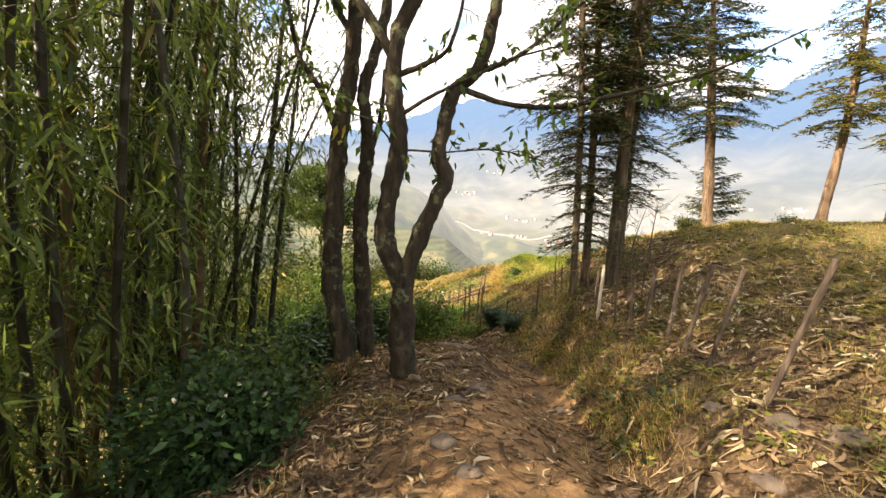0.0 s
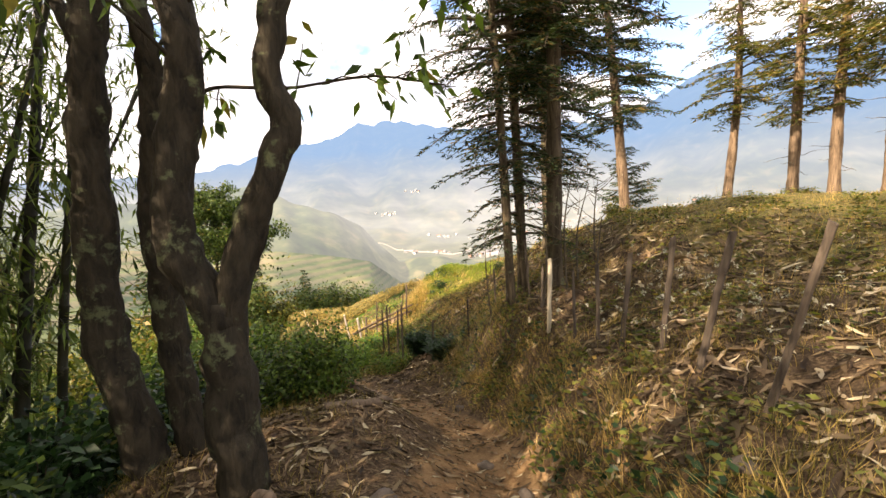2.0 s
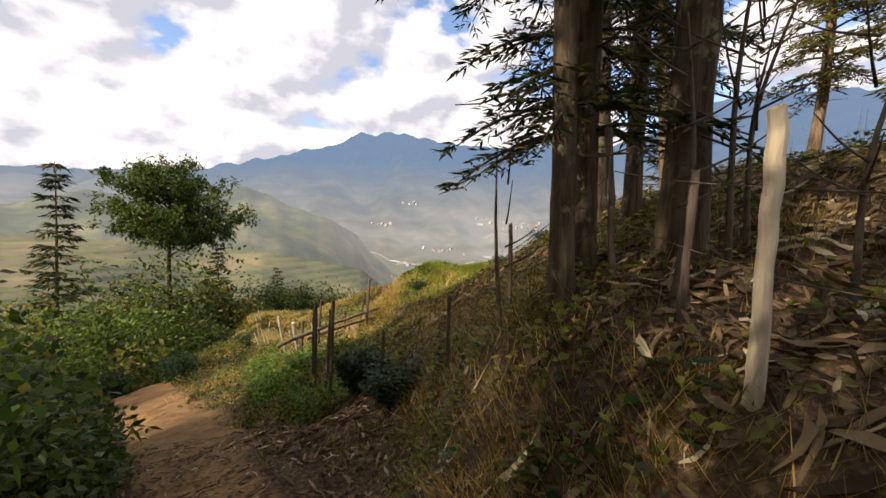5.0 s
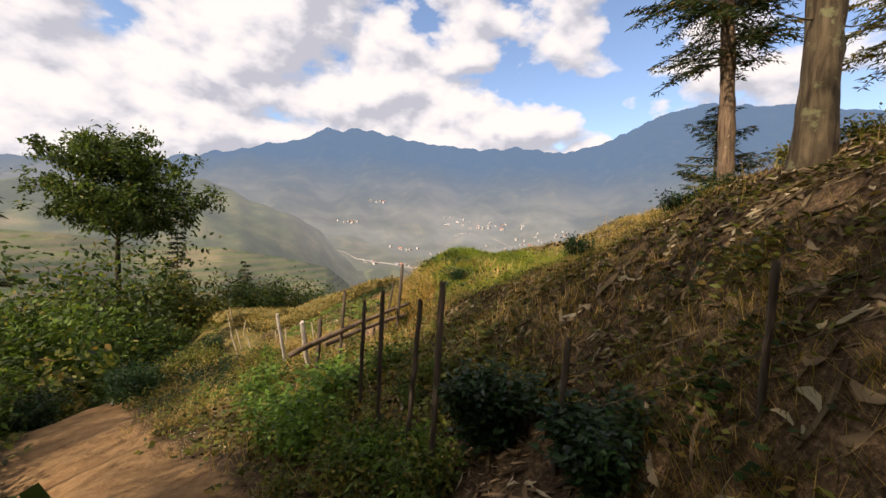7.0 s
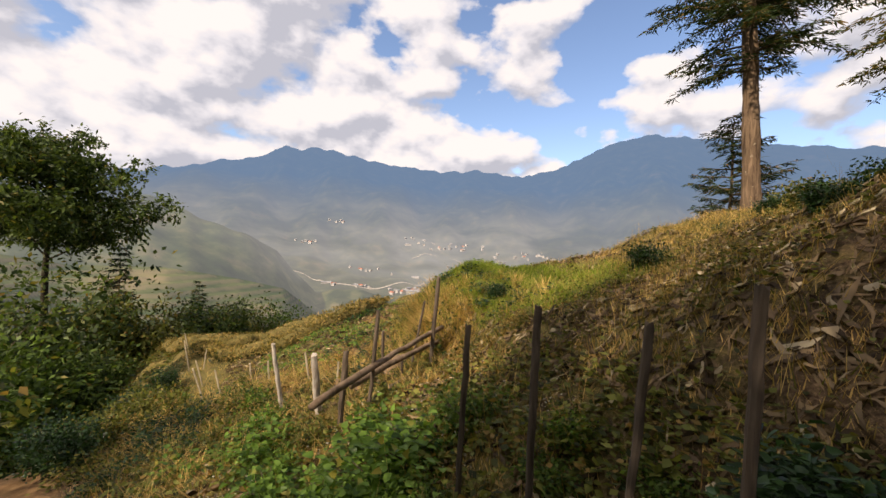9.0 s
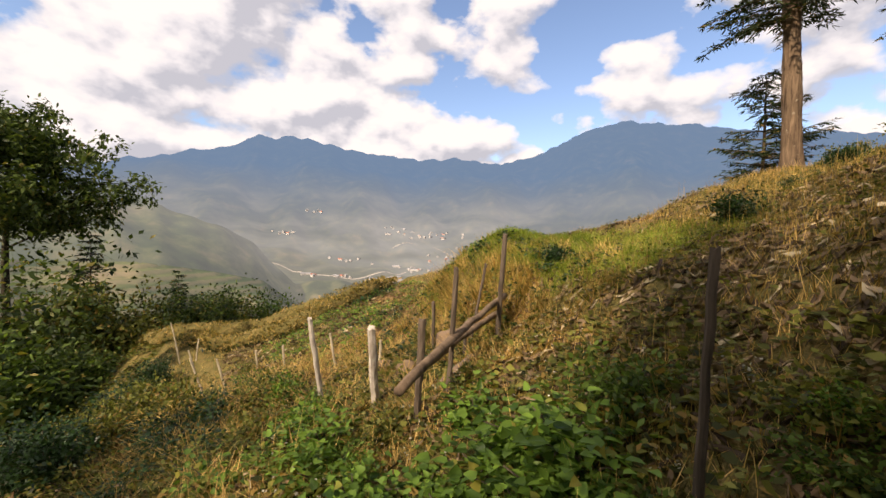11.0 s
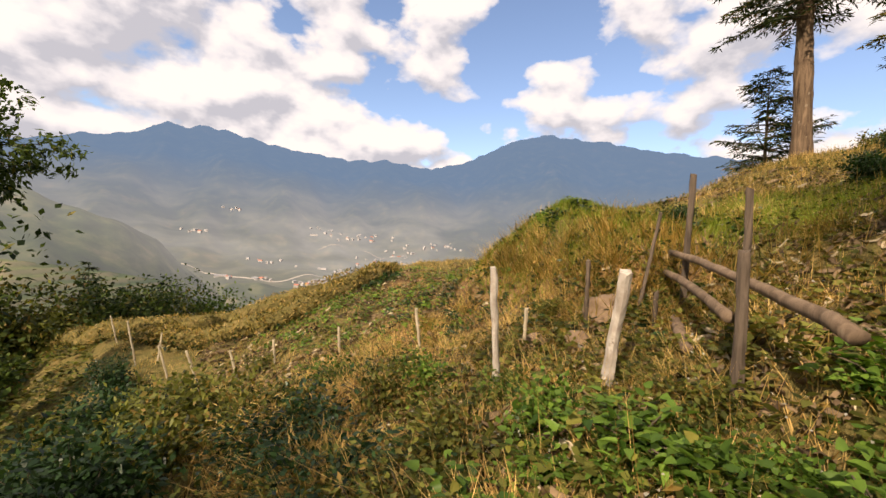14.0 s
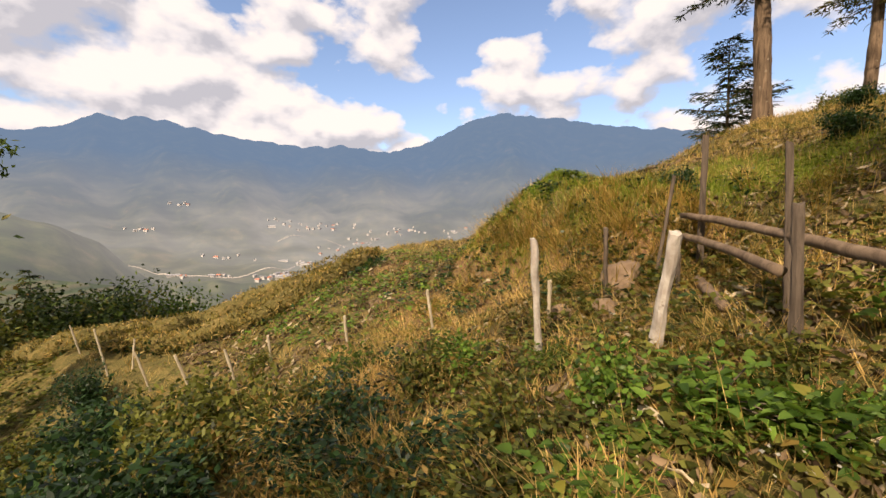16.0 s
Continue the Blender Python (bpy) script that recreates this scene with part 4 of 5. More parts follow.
big = [bush("bush", (0, 0, 0), 1.7, 1.7, M_broad_leaf, (0.1, 0.048), 14, 14, spread=0.13) for _ in range(3)] + [bush("bush", (0, 0, 0), 1.5, 1.9, M_broad_leaf, (0.11, 0.055), 13, 13, spread=0.14)]
grow(big, [(-1.3, 7.2), (-1.9, 7.7), (-2.1, 8.9), (-2.0, 8.2), (-1.85, 8.7), (-2.5, 9.2), (-3.0, 10.1), (-3.3, 10.9), (-4.1, 11.9), (-1.8, 7.6), (-2.7, 8.9), (-3.2, 9.9)] + spots(30, -6.5, -1.3, 7.0, 16.0, lambda x, y: x < np.interp(y, (7, 8.5, 10, 11, 12.5, 14, 16), (-1.7, -1.9, -2.5, -3.3, -4.3, -4.3, -4.6))), "dense green leafy bush beside the path", "bush", "bushes below the path", (0.85, 1.3), 1.3)
far = [bush("bush", (0, 0, 0), 2.6, 2.4, mt, (0.2, 0.1), 14, 12, spread=0.22) for mt in (M_shrub, M_tree_leaf, M_broad_leaf)]
grow(far, spots(26, -13, -3.4, 16.5, 34, lambda x, y: x < np.interp(y, (16, 20, 26, 34), (-4.3, -3.9, -4.2, -5.2))) + spots(3, -4.5, 6, 31, 40), "bushy tree with green leaves on the slope below", "bush", "bushes on the lower slope", (0.8, 1.35))
# the dark leaf paints the grove's shade into most of this undergrowth
under = [bush("bush", (0, 0, 0), 1.2, 1.0, mt, (0.1, 0.05), 10, 12, spread=0.12) for mt in (M_dark_shaded_leaf, M_tree_leaf, M_dark_shaded_leaf)]
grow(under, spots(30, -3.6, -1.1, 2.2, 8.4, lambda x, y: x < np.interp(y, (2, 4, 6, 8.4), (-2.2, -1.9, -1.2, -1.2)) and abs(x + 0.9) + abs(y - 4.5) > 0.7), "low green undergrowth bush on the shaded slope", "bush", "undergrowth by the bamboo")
edge = [bush("bush", (0, 0, 0), 1.2, 1.0, mt, (0.08, 0.042), 10, 14, spread=0.12) for mt in (M_shrub, M_broad_leaf)]
grow(edge, [(-1.25, 7.3), (-1.15, 8.2), (-1.3, 9.1), (-1.9, 9.6), (-2.4, 10.1), (-2.8, 10.9), (-1.7, 8.9)], "low green bush at the edge of the path", "bush", "bushes at the path's edge", (0.6, 0.8), 1.1)
close = [bush("bush", (0, 0, 0), 1.2, 1.05, mt, (0.075, 0.04), 13, 14, spread=0.1) for mt in (M_broad_leaf, M_tree_leaf)]
grow(close, [(0.3, 5.9), (-0.2, 6.1), (0.1, 6.5), (-0.3, 6.8), (-0.1, 7.2), (-0.5, 7.5), (-0.7, 7.9), (-0.6, 8.4), (-1.0, 8.7), (-0.9, 9.2), (-1.4, 9.6)], "leafy green bush crowding the path's lower edge", "bush", "bushes crowding the path", (0.8, 1.0), 0.78)
dark = [bush("bush", (0, 0, 0), 0.95, 1.0, M_dark_shaded_leaf, (0.11, 0.065), 12, 16, True, 0.09)]
grow(dark, [(1.6, 9.3), (1.9, 8.6)], "dark glossy-leaved shrub at the foot of the bank", "shrub", "dark shrubs on the bank", (0.5, 0.65))
weed = [bush("weed", (0, 0, 0), 0.75, 0.34, mt, (0.068, 0.038), 8, 7, spread=0.07) for mt in (M_shrub, M_broad_leaf, M_nettle)]
grow(weed, spots(24, 0.0, 2.1, 9.2, 13.0, lambda x, y: clear_of_walk(0.75, 0.75)(x, y) and x < np.interp(y, (9, 10.5, 11.5, 13.4), (2.0, 1.9, 1.5, 0.9))) + spots(7, -1.0, 0.3, 13.4, 16.0, lambda x, y: abs(off_path(x, y)) > 0.7) + spots(10, -2.9, 0, 16.5, 21, lambda x, y: abs(off_path(x, y)) > 0.9), "low leafy weed with small green leaves", "weed", "weeds along the path", (0.5, 0.95))
brown = [bush("weed", (0, 0, 0), 0.7, 0.34, M_dry_grass, (0.06, 0.008), 10, 5, spread=0.08)]
grow(brown, spots(5, -1.4, 0.6, 14.2, 17.5, lambda x, y: abs(off_path(x, y)) > 0.6), "withered brown weed with thin dry leaves", "weed", "withered weeds")
nettle = [bush("nettle", (0, 0, 0), 0.45, 0.22, M_nettle, (0.062, 0.05), 7, 2, True, 0.06) for _ in range(3)]
grow(nettle, spots(24, -1.0, 1.5, 11.0, 13.5, lambda x, y: clear_of_walk(0.7, 0.95)(x, y) and x > np.interp(y, (11, 12, 13.5), (0.2, -0.15, -0.9)) and x < np.interp(y, (11, 12, 12.8, 13.5), (0.9, 0.9, 0.75, -0.1))), "nettle with broad bright green toothed leaves", "nettle", "nettles by the fence", (0.6, 1.35))
fringe = [bush("shrub", (0, 0, 0), 0.8, 0.55, mt, (0.085, 0.04), 10, 12, spread=0.09) for mt in (M_dark_shaded_leaf, M_shrub)]
grow(fringe, [(8.2, 12.6), (9.4, 12.9), (7.4, 12.9), (10.5, 11.6), (9.6, 9.0), (11.0, 12.9), (3.4, 14.2), (1.75, 14.9), (5.0, 12.6), (12.9, 9.2), (11.6, 11.4)] + spots(8, 3.6, 9, 9.5, 13.5), "small dark green shrub on the grassy bank", "shrub", "shrubs on the bank", (0.4, 0.75))

tall = [bush("bush", (0, 0, 0), 3.6, 4.4, mt, (0.22, 0.11), 22, 19, spread=0.3) for mt in (M_shrub, M_tree_leaf, M_broad_leaf)]
# Last three: added, mostly out of view, to shade the slope by the path.
grow(tall, [(0.2, 33.5), (-1.4, 32.4), (1.9, 35.0), (-4.6, 31.5), (-6.2, 34.0), (-9.0, 30.5), (-8.4, 20.5), (-10.2, 26.0), (-6.2, 24.2), (3.6, 36.5), (-12.5, 21.5), (-2.6, 37.5), (-6.9, 15.6), (-6.3, 17.8), (-6.0, 19.8)], "tall rounded bush rising from the lower slope", "bush", "tall bushes below", (0.85, 1.15))
huge = [bush("bush", (0, 0, 0), 5.5, 7.0, mt, (0.26, 0.13), 24, 12, spread=0.4) for mt in (M_shrub, M_tree_leaf)]
grow(huge, [(-8.8, 30.2), (-6.6, 30.6), (-11.0, 28.5), (-10.5, 33.5), (-13.0, 25.0), (-8.8, 25.6)], "tall leafy thicket under the round-crowned tree", "bush", "thicket on the lower slope", (1.1, 1.35))
# every other bush has the dark leaf, with the slope's shade in its colour
near_low = [bush("bush", (0, 0, 0), 1.3, 1.1, mt, (0.1, 0.05), 12, 11, spread=0.12) for mt in (M_dark_shaded_leaf, M_shrub)]
grow(near_low, [(-2.0, 19.3), (-2.6, 20.6), (-1.9, 21.6), (-3.4, 20.0), (-3.7, 15.6), (-3.9, 16.8), (-4.3, 18.0), (-1.75, 15.6), (-2.1, 15.0), (-1.6, 16.6), (-2.3, 16.3), (-2.6, 17.2), (-1.9, 17.9), (-1.3, 16.0), (-2.4, 15.6), (-2.9, 18.2)], "low dark bush beside the descending path", "bush", "low bushes by the path", (0.5, 0.8))

# half of these weeds carry the shade here in their dark leaf colour
shade = [bush("weed", (0, 0, 0), 0.85, 0.2, mt, (0.06, 0.03), 9, 6, spread=0.07) for mt in (M_dark_shaded_leaf, M_shrub)]
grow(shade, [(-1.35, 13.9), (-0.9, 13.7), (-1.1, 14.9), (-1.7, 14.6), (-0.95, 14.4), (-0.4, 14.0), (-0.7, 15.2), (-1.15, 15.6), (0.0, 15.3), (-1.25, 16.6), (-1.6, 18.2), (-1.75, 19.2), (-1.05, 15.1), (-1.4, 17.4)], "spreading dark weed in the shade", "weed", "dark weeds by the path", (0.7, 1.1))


def bare_sapling(at, height, twigs):
    """A leafless young tree with thin side twigs."""
    x, y, z = at
    line = [(x, y, z - 0.1), (x + R.normal(0, 0.05), y, z + height * 0.5), (x + R.normal(0, 0.1), y + R.normal(0, 0.1), z + height)]
    limbs = [("stem", line, 0.018, 0.005, 0)]
    for _ in range(twigs):
        h, a, ln = R.uniform(0.3, 0.95), R.uniform(0, 6.28), R.uniform(0.2, 0.55)
        p = (x, y, z + height * h)
        limbs.append(("twig", [p, (x + math.cos(a) * ln * 0.5, y + math.sin(a) * ln * 0.5, p[2] + ln * 0.25), (x + math.cos(a) * ln, y + math.sin(a) * ln, p[2] + ln * 0.65)], 0.007, 0.002, 0))
    return broadleaf("sapling", at, limbs, M_twig, rough=0.02)


for x, y, h, n in ((3.1, 6.0, 1.9, 9), (3.35, 6.1, 1.4, 8), (4.0, 6.6, 1.2, 9), (3.3, 5.6, 1.1, 7), (2.65, 5.9, 1.3, 6), (2.3, 6.9, 1.2, 6)):
    tagged(bare_sapling((x, y, float(G(x, y))), h, n), "leafless grey sapling with thin twigs on the bank", "sapling", "bare saplings")


# ---- fences ----
def post(name, foot, head, r0, r1, mat, sides=9):
    """A split or round fence post with an uneven, slightly splintered top."""
    foot, head = np.array(foot, float), np.array(head, float)
    foot = foot - (head - foot) / np.linalg.norm(head - foot) * 0.15
    n, r0, r1 = 14, r0 * 0.6, r1 * 0.6
    line = foot + (head - foot) * np.linspace(0, 1, n)[:, None] + R.normal(0, 0.002, (n, 3)) - foot
    v, f, (low, top) = tube(line, (r0, (r0 + r1) / 2, r1), sides, 0.05)
    v[(n - 1) * sides:n * sides, 2] += R.uniform(-0.018, 0.012, sides)
    ob = made(name, v, [tuple(q) for q in f] + [tuple(q) for q in low] + [tuple(q) for q in top], mat, smooth=False)
    ob.location = foot
    return ob


BANK_POSTS = (  # foot x, y, height, lean x, lean y, radius
    (2.06, 1.85, 1.22, 0.02, -0.3, 0.04), (2.2, 2.65, 1.12, 0.02, -0.25, 0.035), (2.43, 3.28, 1.02, 0.07, -0.17, 0.045), (2.52, 3.71, 0.97, 0.04, -0.06, 0.042), (2.45, 4.1, 0.87, 0.02, -0.08, 0.04),
    (2.45, 4.44, 0.78, 0.0, 0.02, 0.035), (2.42, 4.8, 0.78, 0.0, 0.03, 0.028), (2.55, 5.75, 0.6, 0.02, 0.0, 0.03), (2.66, 6.3, 0.85, -0.03, 0.05, 0.035), (2.5, 7.2, 0.7, 0.0, 0.05, 0.03), (2.3, 8.1, 0.7, 0.0, 0.0, 0.03),
    (1.75, 8.8, 0.8, 0.03, 0.0, 0.035))
for x, y, h, lx, ly, r in BANK_POSTS:
    z = float(G(x, y))
    tagged(post("fence_post", (x, y, z), (x + lx, y + ly, z + h), r, r * 0.85, M_post), "weathered grey-brown wooden fence post on the bank", "fence post", "posts along the bank")
z = float(G(2.46, 5.3))
tagged(post("fence_post", (2.43, 5.36, z), (2.47, 5.39, 0.48), 0.045, 0.042, M_pale_post), "pale freshly split wooden fence post", "fence post", "posts along the bank")

GATE_POSTS = (  # foot x, y, top dx, dy, z, radius
    (2.05, 13.62, 0.05, 0.0, -1.26, 0.05), (1.0, 12.9, 0.06, 0.04, -1.58, 0.04), (0.68, 12.84, 0.03, 0.02, -1.98, 0.055), (1.62, 14.32, -0.03, 0.0, -2.12, 0.04), (1.9, 13.95, 0.12, -0.1, -1.62, 0.03),
    (0.98, 10.88, 0.0, 0.0, -1.31, 0.035), (1.03, 10.28, 0.0, 0.02, -1.1, 0.035), (1.17, 9.86, 0.05, -0.03, -1.09, 0.035), (1.22, 9.44, 0.03, 0.02, -0.9, 0.04), (1.67, 13.7, 0.0, 0.0, -2.36, 0.035))
for x, y, dx, dy, top, r in GATE_POSTS:
    z = float(G(x, y))
    tagged(post("fence_post", (x, y, z), (x + dx, y + dy, top), r, r * 0.88, M_post), "dark weathered wooden post of the field fence", "fence post", "posts of the field fence")
tagged(post("fence_post", (0.6, 13.55, float(G(0.6, 13.55))), (0.48, 13.41, -2.15), 0.075, 0.06, M_birch_post), "leaning fence post with peeling pale bark", "fence post", "posts of the field fence")
tagged(post("fence_post", (0.26, 14.23, float(G(0.26, 14.23))), (0.1, 14.19, -2.2), 0.048, 0.042, M_birch_post), "thin pale fence post with peeling bark", "fence post", "posts of the field fence")
for x, y, dx, h in ((-1.86, 25.2, -0.15, 0.7), (-1.57, 22.6, -0.17, 0.95), (-1.11, 21.2, -0.2, 0.75), (-0.92, 18.86, -0.24, 0.78), (-0.56, 18.3, -0.16, 0.6), (0.0, 18.6, -0.05, 0.4), (0.26, 16.9, -0.04, 0.38), (0.86, 16.0, -0.1, 0.55), (1.03, 14.6, 0.0, 0.36), (-1.2, 22.5, 0.05, 0.6), (-2.3, 26.5, 0.0, 0.6)):
    z = float(G(x, y))
    tagged(post("fence_post", (x, y, z), (x + dx, y, z + h), 0.032, 0.028, M_pale_post), "short thin pale stake below the terrace", "fence post", "stakes on the slope")


def log(name, a, b, r0, r1, mat, bend=0.03):
    a, b = np.array(a, float), np.array(b, float)
    n = 16
    line = (b - a) * np.linspace(0, 1, n)[:, None]
    line[:, 2] += bend * np.sin(np.linspace(0, np.pi, n))
    pile = Pile()
    add_tube(pile, line + R.normal(0, 0.004, (n, 3)), (r0, r1), 10, 0.04)
    ob = pile.done(name, mat)
    ob.location = a
    return ob


tagged(log("rail", (2.32, 13.85, -2.0), (0.3, 12.36, -2.31), 0.03, 0.038, M_log), "long round wooden rail fixed to the fence posts", "rail", "fence rails")
tagged(log("rail", (2.3, 13.88, -2.2), (0.8, 12.93, -2.38), 0.032, 0.036, M_log), "short round wooden rail sloping between posts", "rail", "fence rails")
tagged(log("log", (1.7, 13.55, float(G(1.7, 13.55)) + 0.05), (1.15, 13.25, float(G(1.15, 13.25)) + 0.05), 0.045, 0.04, M_log, 0.0), "short cut log lying under the fence", "log")
for x, y, dx, dy, r in ((-0.25, 5.0, 0.55, 0.1, 0.05), (-0.3, 5.75, 0.75, 0.05, 0.055), (-0.9, 4.0, 0.35, -0.4, 0.05), (0.05, 6.3, 0.5, -0.15, 0.04)):
    tagged(log("log", (x, y, float(G(x, y)) + r * 0.6), (x + dx, y + dy, float(G(x + dx, y + dy)) + r * 0.6), r, r * 0.85, M_log, 0.0), "short piece of dead wood lying in the litter", "log", "fallen logs")


def wire(points, sag):
    pile, pts = Pile(), np.array(points, float)
    for a, b in zip(pts[:-1], pts[1:]):
        k = np.linspace(0, 1, 9)[:, None]
        add_tube(pile, a + (b - a) * k - np.array([0, 0, 1]) * sag * np.sin(k * np.pi) - pts[0], (0.0028, 0.0028), 4)
    ob = pile.done("wire", M_twig)
    ob.location = pts[0]
    return tagged(ob, "rusty fence wire strung between the posts", "wire", "fence wires")


for up in (0.72, 0.42):
    wire([(x + lx * up, y + ly * up, float(G(x, y)) + h * up) for x, y, h, lx, ly, r in BANK_POSTS[:7]] + [(2.48, 5.31, -0.42 + 0.9 * up)] + [(x + lx * up, y, float(G(x, y)) + h * up) for x, y, h, lx, ly, r in BANK_POSTS[8:]], 0.015)


# ---- stones ----
def stone(at, size, mat):
    bm = bmesh.new()
    bmesh.ops.create_icosphere(bm, subdivisions=3, radius=1.0)
    o = Vector(R.uniform(0, 50, 3))
    for v in bm.verts:
        k = 1 + 0.45 * noise.noise(v.co * 1.1 + o) + 0.15 * noise.noise(v.co * 3.1 + o)
        v.co = Vector((v.co.x * size[0] * k, v.co.y * size[1] * k, v.co.z * size[2] * k))
        v.co.z = max(v.co.z, -size[2] * 0.5)
    me = bpy.data.meshes.new("stone")
    bm.to_mesh(me)
    bm.free()
    me.polygons.foreach_set("use_smooth", [True] * len(me.polygons))
    me.materials.append(mat)
    ob = new("stone", me)
    ob.location = at
    return ob


for x, y, a, b, c, mt in ((1.06, 14.5, 0.12, 0.11, 0.09, M_clay_rock), (1.2, 14.15, 0.14, 0.12, 0.1, M_clay_rock), (1.8, 14.25, 0.2, 0.15, 0.19, M_clay_rock), (1.8, 2.45, 0.08, 0.07, 0.035, M_rock), (1.72, 1.95, 0.07, 0.06, 0.03, M_rock), (2.2, 1.35, 0.14, 0.1, 0.06, M_rock), (1.95, 1.6, 0.1, 0.08, 0.05, M_rock),
                          (-0.4, 2.0, 0.1, 0.09, 0.03, M_rock), (-0.24, 1.62, 0.09, 0.07, 0.03, M_rock), (-0.2, 2.8, 0.12, 0.09, 0.035, M_rock), (0.1, 3.3, 0.11, 0.1, 0.04, M_rock), (1.5, 1.2, 0.08, 0.1, 0.035, M_rock), (1.1, 4.2, 0.07, 0.06, 0.04, M_rock), (1.5, 6.2, 0.08, 0.06, 0.04, M_rock), (1.2, 3.6, 0.06, 0.08, 0.04, M_rock), (0.9, 8.3, 0.06, 0.05, 0.04, M_rock), (-1.4, 14.2, 0.13, 0.1, 0.06, M_clay_rock), (-2.0, 14.9, 0.1, 0.12, 0.06, M_clay_rock)):
    tagged(stone((x, y, float(G(x, y)) + c * 0.25), (a, b, c), mt), "rough clay-stained boulder on the slope" if mt is M_clay_rock else "flat brown field stone half sunk in soil", "stone", "stones")


# ---- litter and grass ----
def cast(n, x0, x1, y0, y1, weight):
    """n spots spread by a weight from 0 to 1."""
    got = []
    total = 0
    while total < n:
        p = np.stack([R.uniform(x0, x1, 4 * n), R.uniform(y0, y1, 4 * n)], -1)
        p = p[R.uniform(0, 1, len(p)) < weight(p[:, 0], p[:, 1])]
        got.append(p)
        total += len(p)
    return np.concatenate(got)[:n]


def patchy(x, y, s=1.0, k=0.0):
    return 0.5 + 0.5 * np.sin(x * 2.3 * s + k + 1.7 * np.sin(y * 1.1 * s + k)) * np.sin(y * 2.9 * s + 1.3 * k + 1.3 * np.sin(x * 1.6 * s))


def steep(x, y):
    """0 on gentle ground, 1 on a wall-like bank."""
    e = 0.12
    rise = np.hypot(G(x + e, y) - G(x - e, y), G(x, y + e) - G(x, y - e)) / (2 * e)
    return np.clip((rise - 0.65) / 0.6, 0, 1)


def sheaths(n, area, weight, length, width, label, curl=0.5, lift=0.02):
    """Dry curled bamboo sheaths and maize husks strewn on the ground: three-piece bent strips."""
    p = cast(n, *area, lambda x, y: weight(x, y) * (1 - 0.7 * steep(x, y)))
    a = R.uniform(0, 2 * np.pi, n)
    L, W = length * R.uniform(0.35, 1.4, n), width * R.uniform(0.5, 1.4, n)
    way, side = np.stack([np.cos(a), np.sin(a)], -1), np.stack([-np.sin(a), np.cos(a)], -1)
    bend, tilt = R.normal(0, curl, n) * L, R.uniform(-0.3, 0.22, n)
    rows = []
    for k, w in ((-0.5, 0.35), (-0.17, 1.0), (0.2, 0.85), (0.5, 0.12)):
        c = p + way * (k * L)[:, None] + side * ((k * k) * bend)[:, None]
        for sd, up in ((-0.5, 1), (0, 0), (0.5, 1)):
            q = c + side * (sd * w * W)[:, None]
            z = G(q[:, 0], q[:, 1]) + lift * R.uniform(0.3, 1.6, n) + up * W * 0.22 + np.maximum(0, tilt * (k + 0.5) * L)
            rows.append(np.stack([q[:, 0], q[:, 1], z], -1))
    v = np.stack(rows, 1)
    f = np.array([(r * 3 + c, r * 3 + c + 1, r * 3 + c + 4, r * 3 + c + 3) for r in range(3) for c in range(2)])
    ob = made("litter", v.reshape(-1, 3), (np.arange(n)[:, None, None] * 12 + f).reshape(-1, 4), M_litter, smooth=False)
    return tagged(ob, label, "litter", kind="stuff")


plateau = lambda x, y: np.clip((1.15 - np.hypot((x - 4.3) / 1.9, (y - 15.2) / 2.8)) * 3, 0, 1)


def on_bank(x, y):
    d = off_path(x, y)
    return (1 - plateau(x, y)) * np.where(y < 9, np.clip(0.1 + np.clip(np.abs(d) - 0.4, 0, 1) * 1.1, 0, 1), np.clip((x - 1.2) * 0.9, 0, 1)) * np.clip((7.5 - x) / 3, 0.04, 1) * np.clip((x + 3.2), 0, 1) * (0.25 + 0.75 * patchy(x, y, 1.3))


sheaths(15000, (-3.2, 8, -1.5, 13.5), on_bank, 0.15, 0.025, "pale dry bamboo sheaths and husks strewn over the bank")
sheaths(120, (2.5, 5.5, 1.5, 13), on_bank, 0.22, 0.035, "large curled dry sheaths lying on the bank", 0.35, 0.05)
sheaths(11000, (-2.6, 4.5, -1.5, 9.5), lambda x, y: np.clip(1.3 - np.abs(off_path(x, y)) * 0.35, 0.1, 1) * (0.2 + 0.8 * patchy(x, y, 2.0, 1)), 0.09, 0.012, "fine straw and leaf scraps on the path", 0.8, 0.008)
sheaths(9000, (-0.6, 7.5, 9, 22), lambda x, y: (1 - plateau(x, y)) * np.clip(np.abs(off_path(x, y)) - 0.5, 0, 1) * (0.15 + 0.85 * patchy(x, y, 1.1, 2)), 0.13, 0.016, "dry straw and stalk scraps on the slope", 0.6, 0.04)


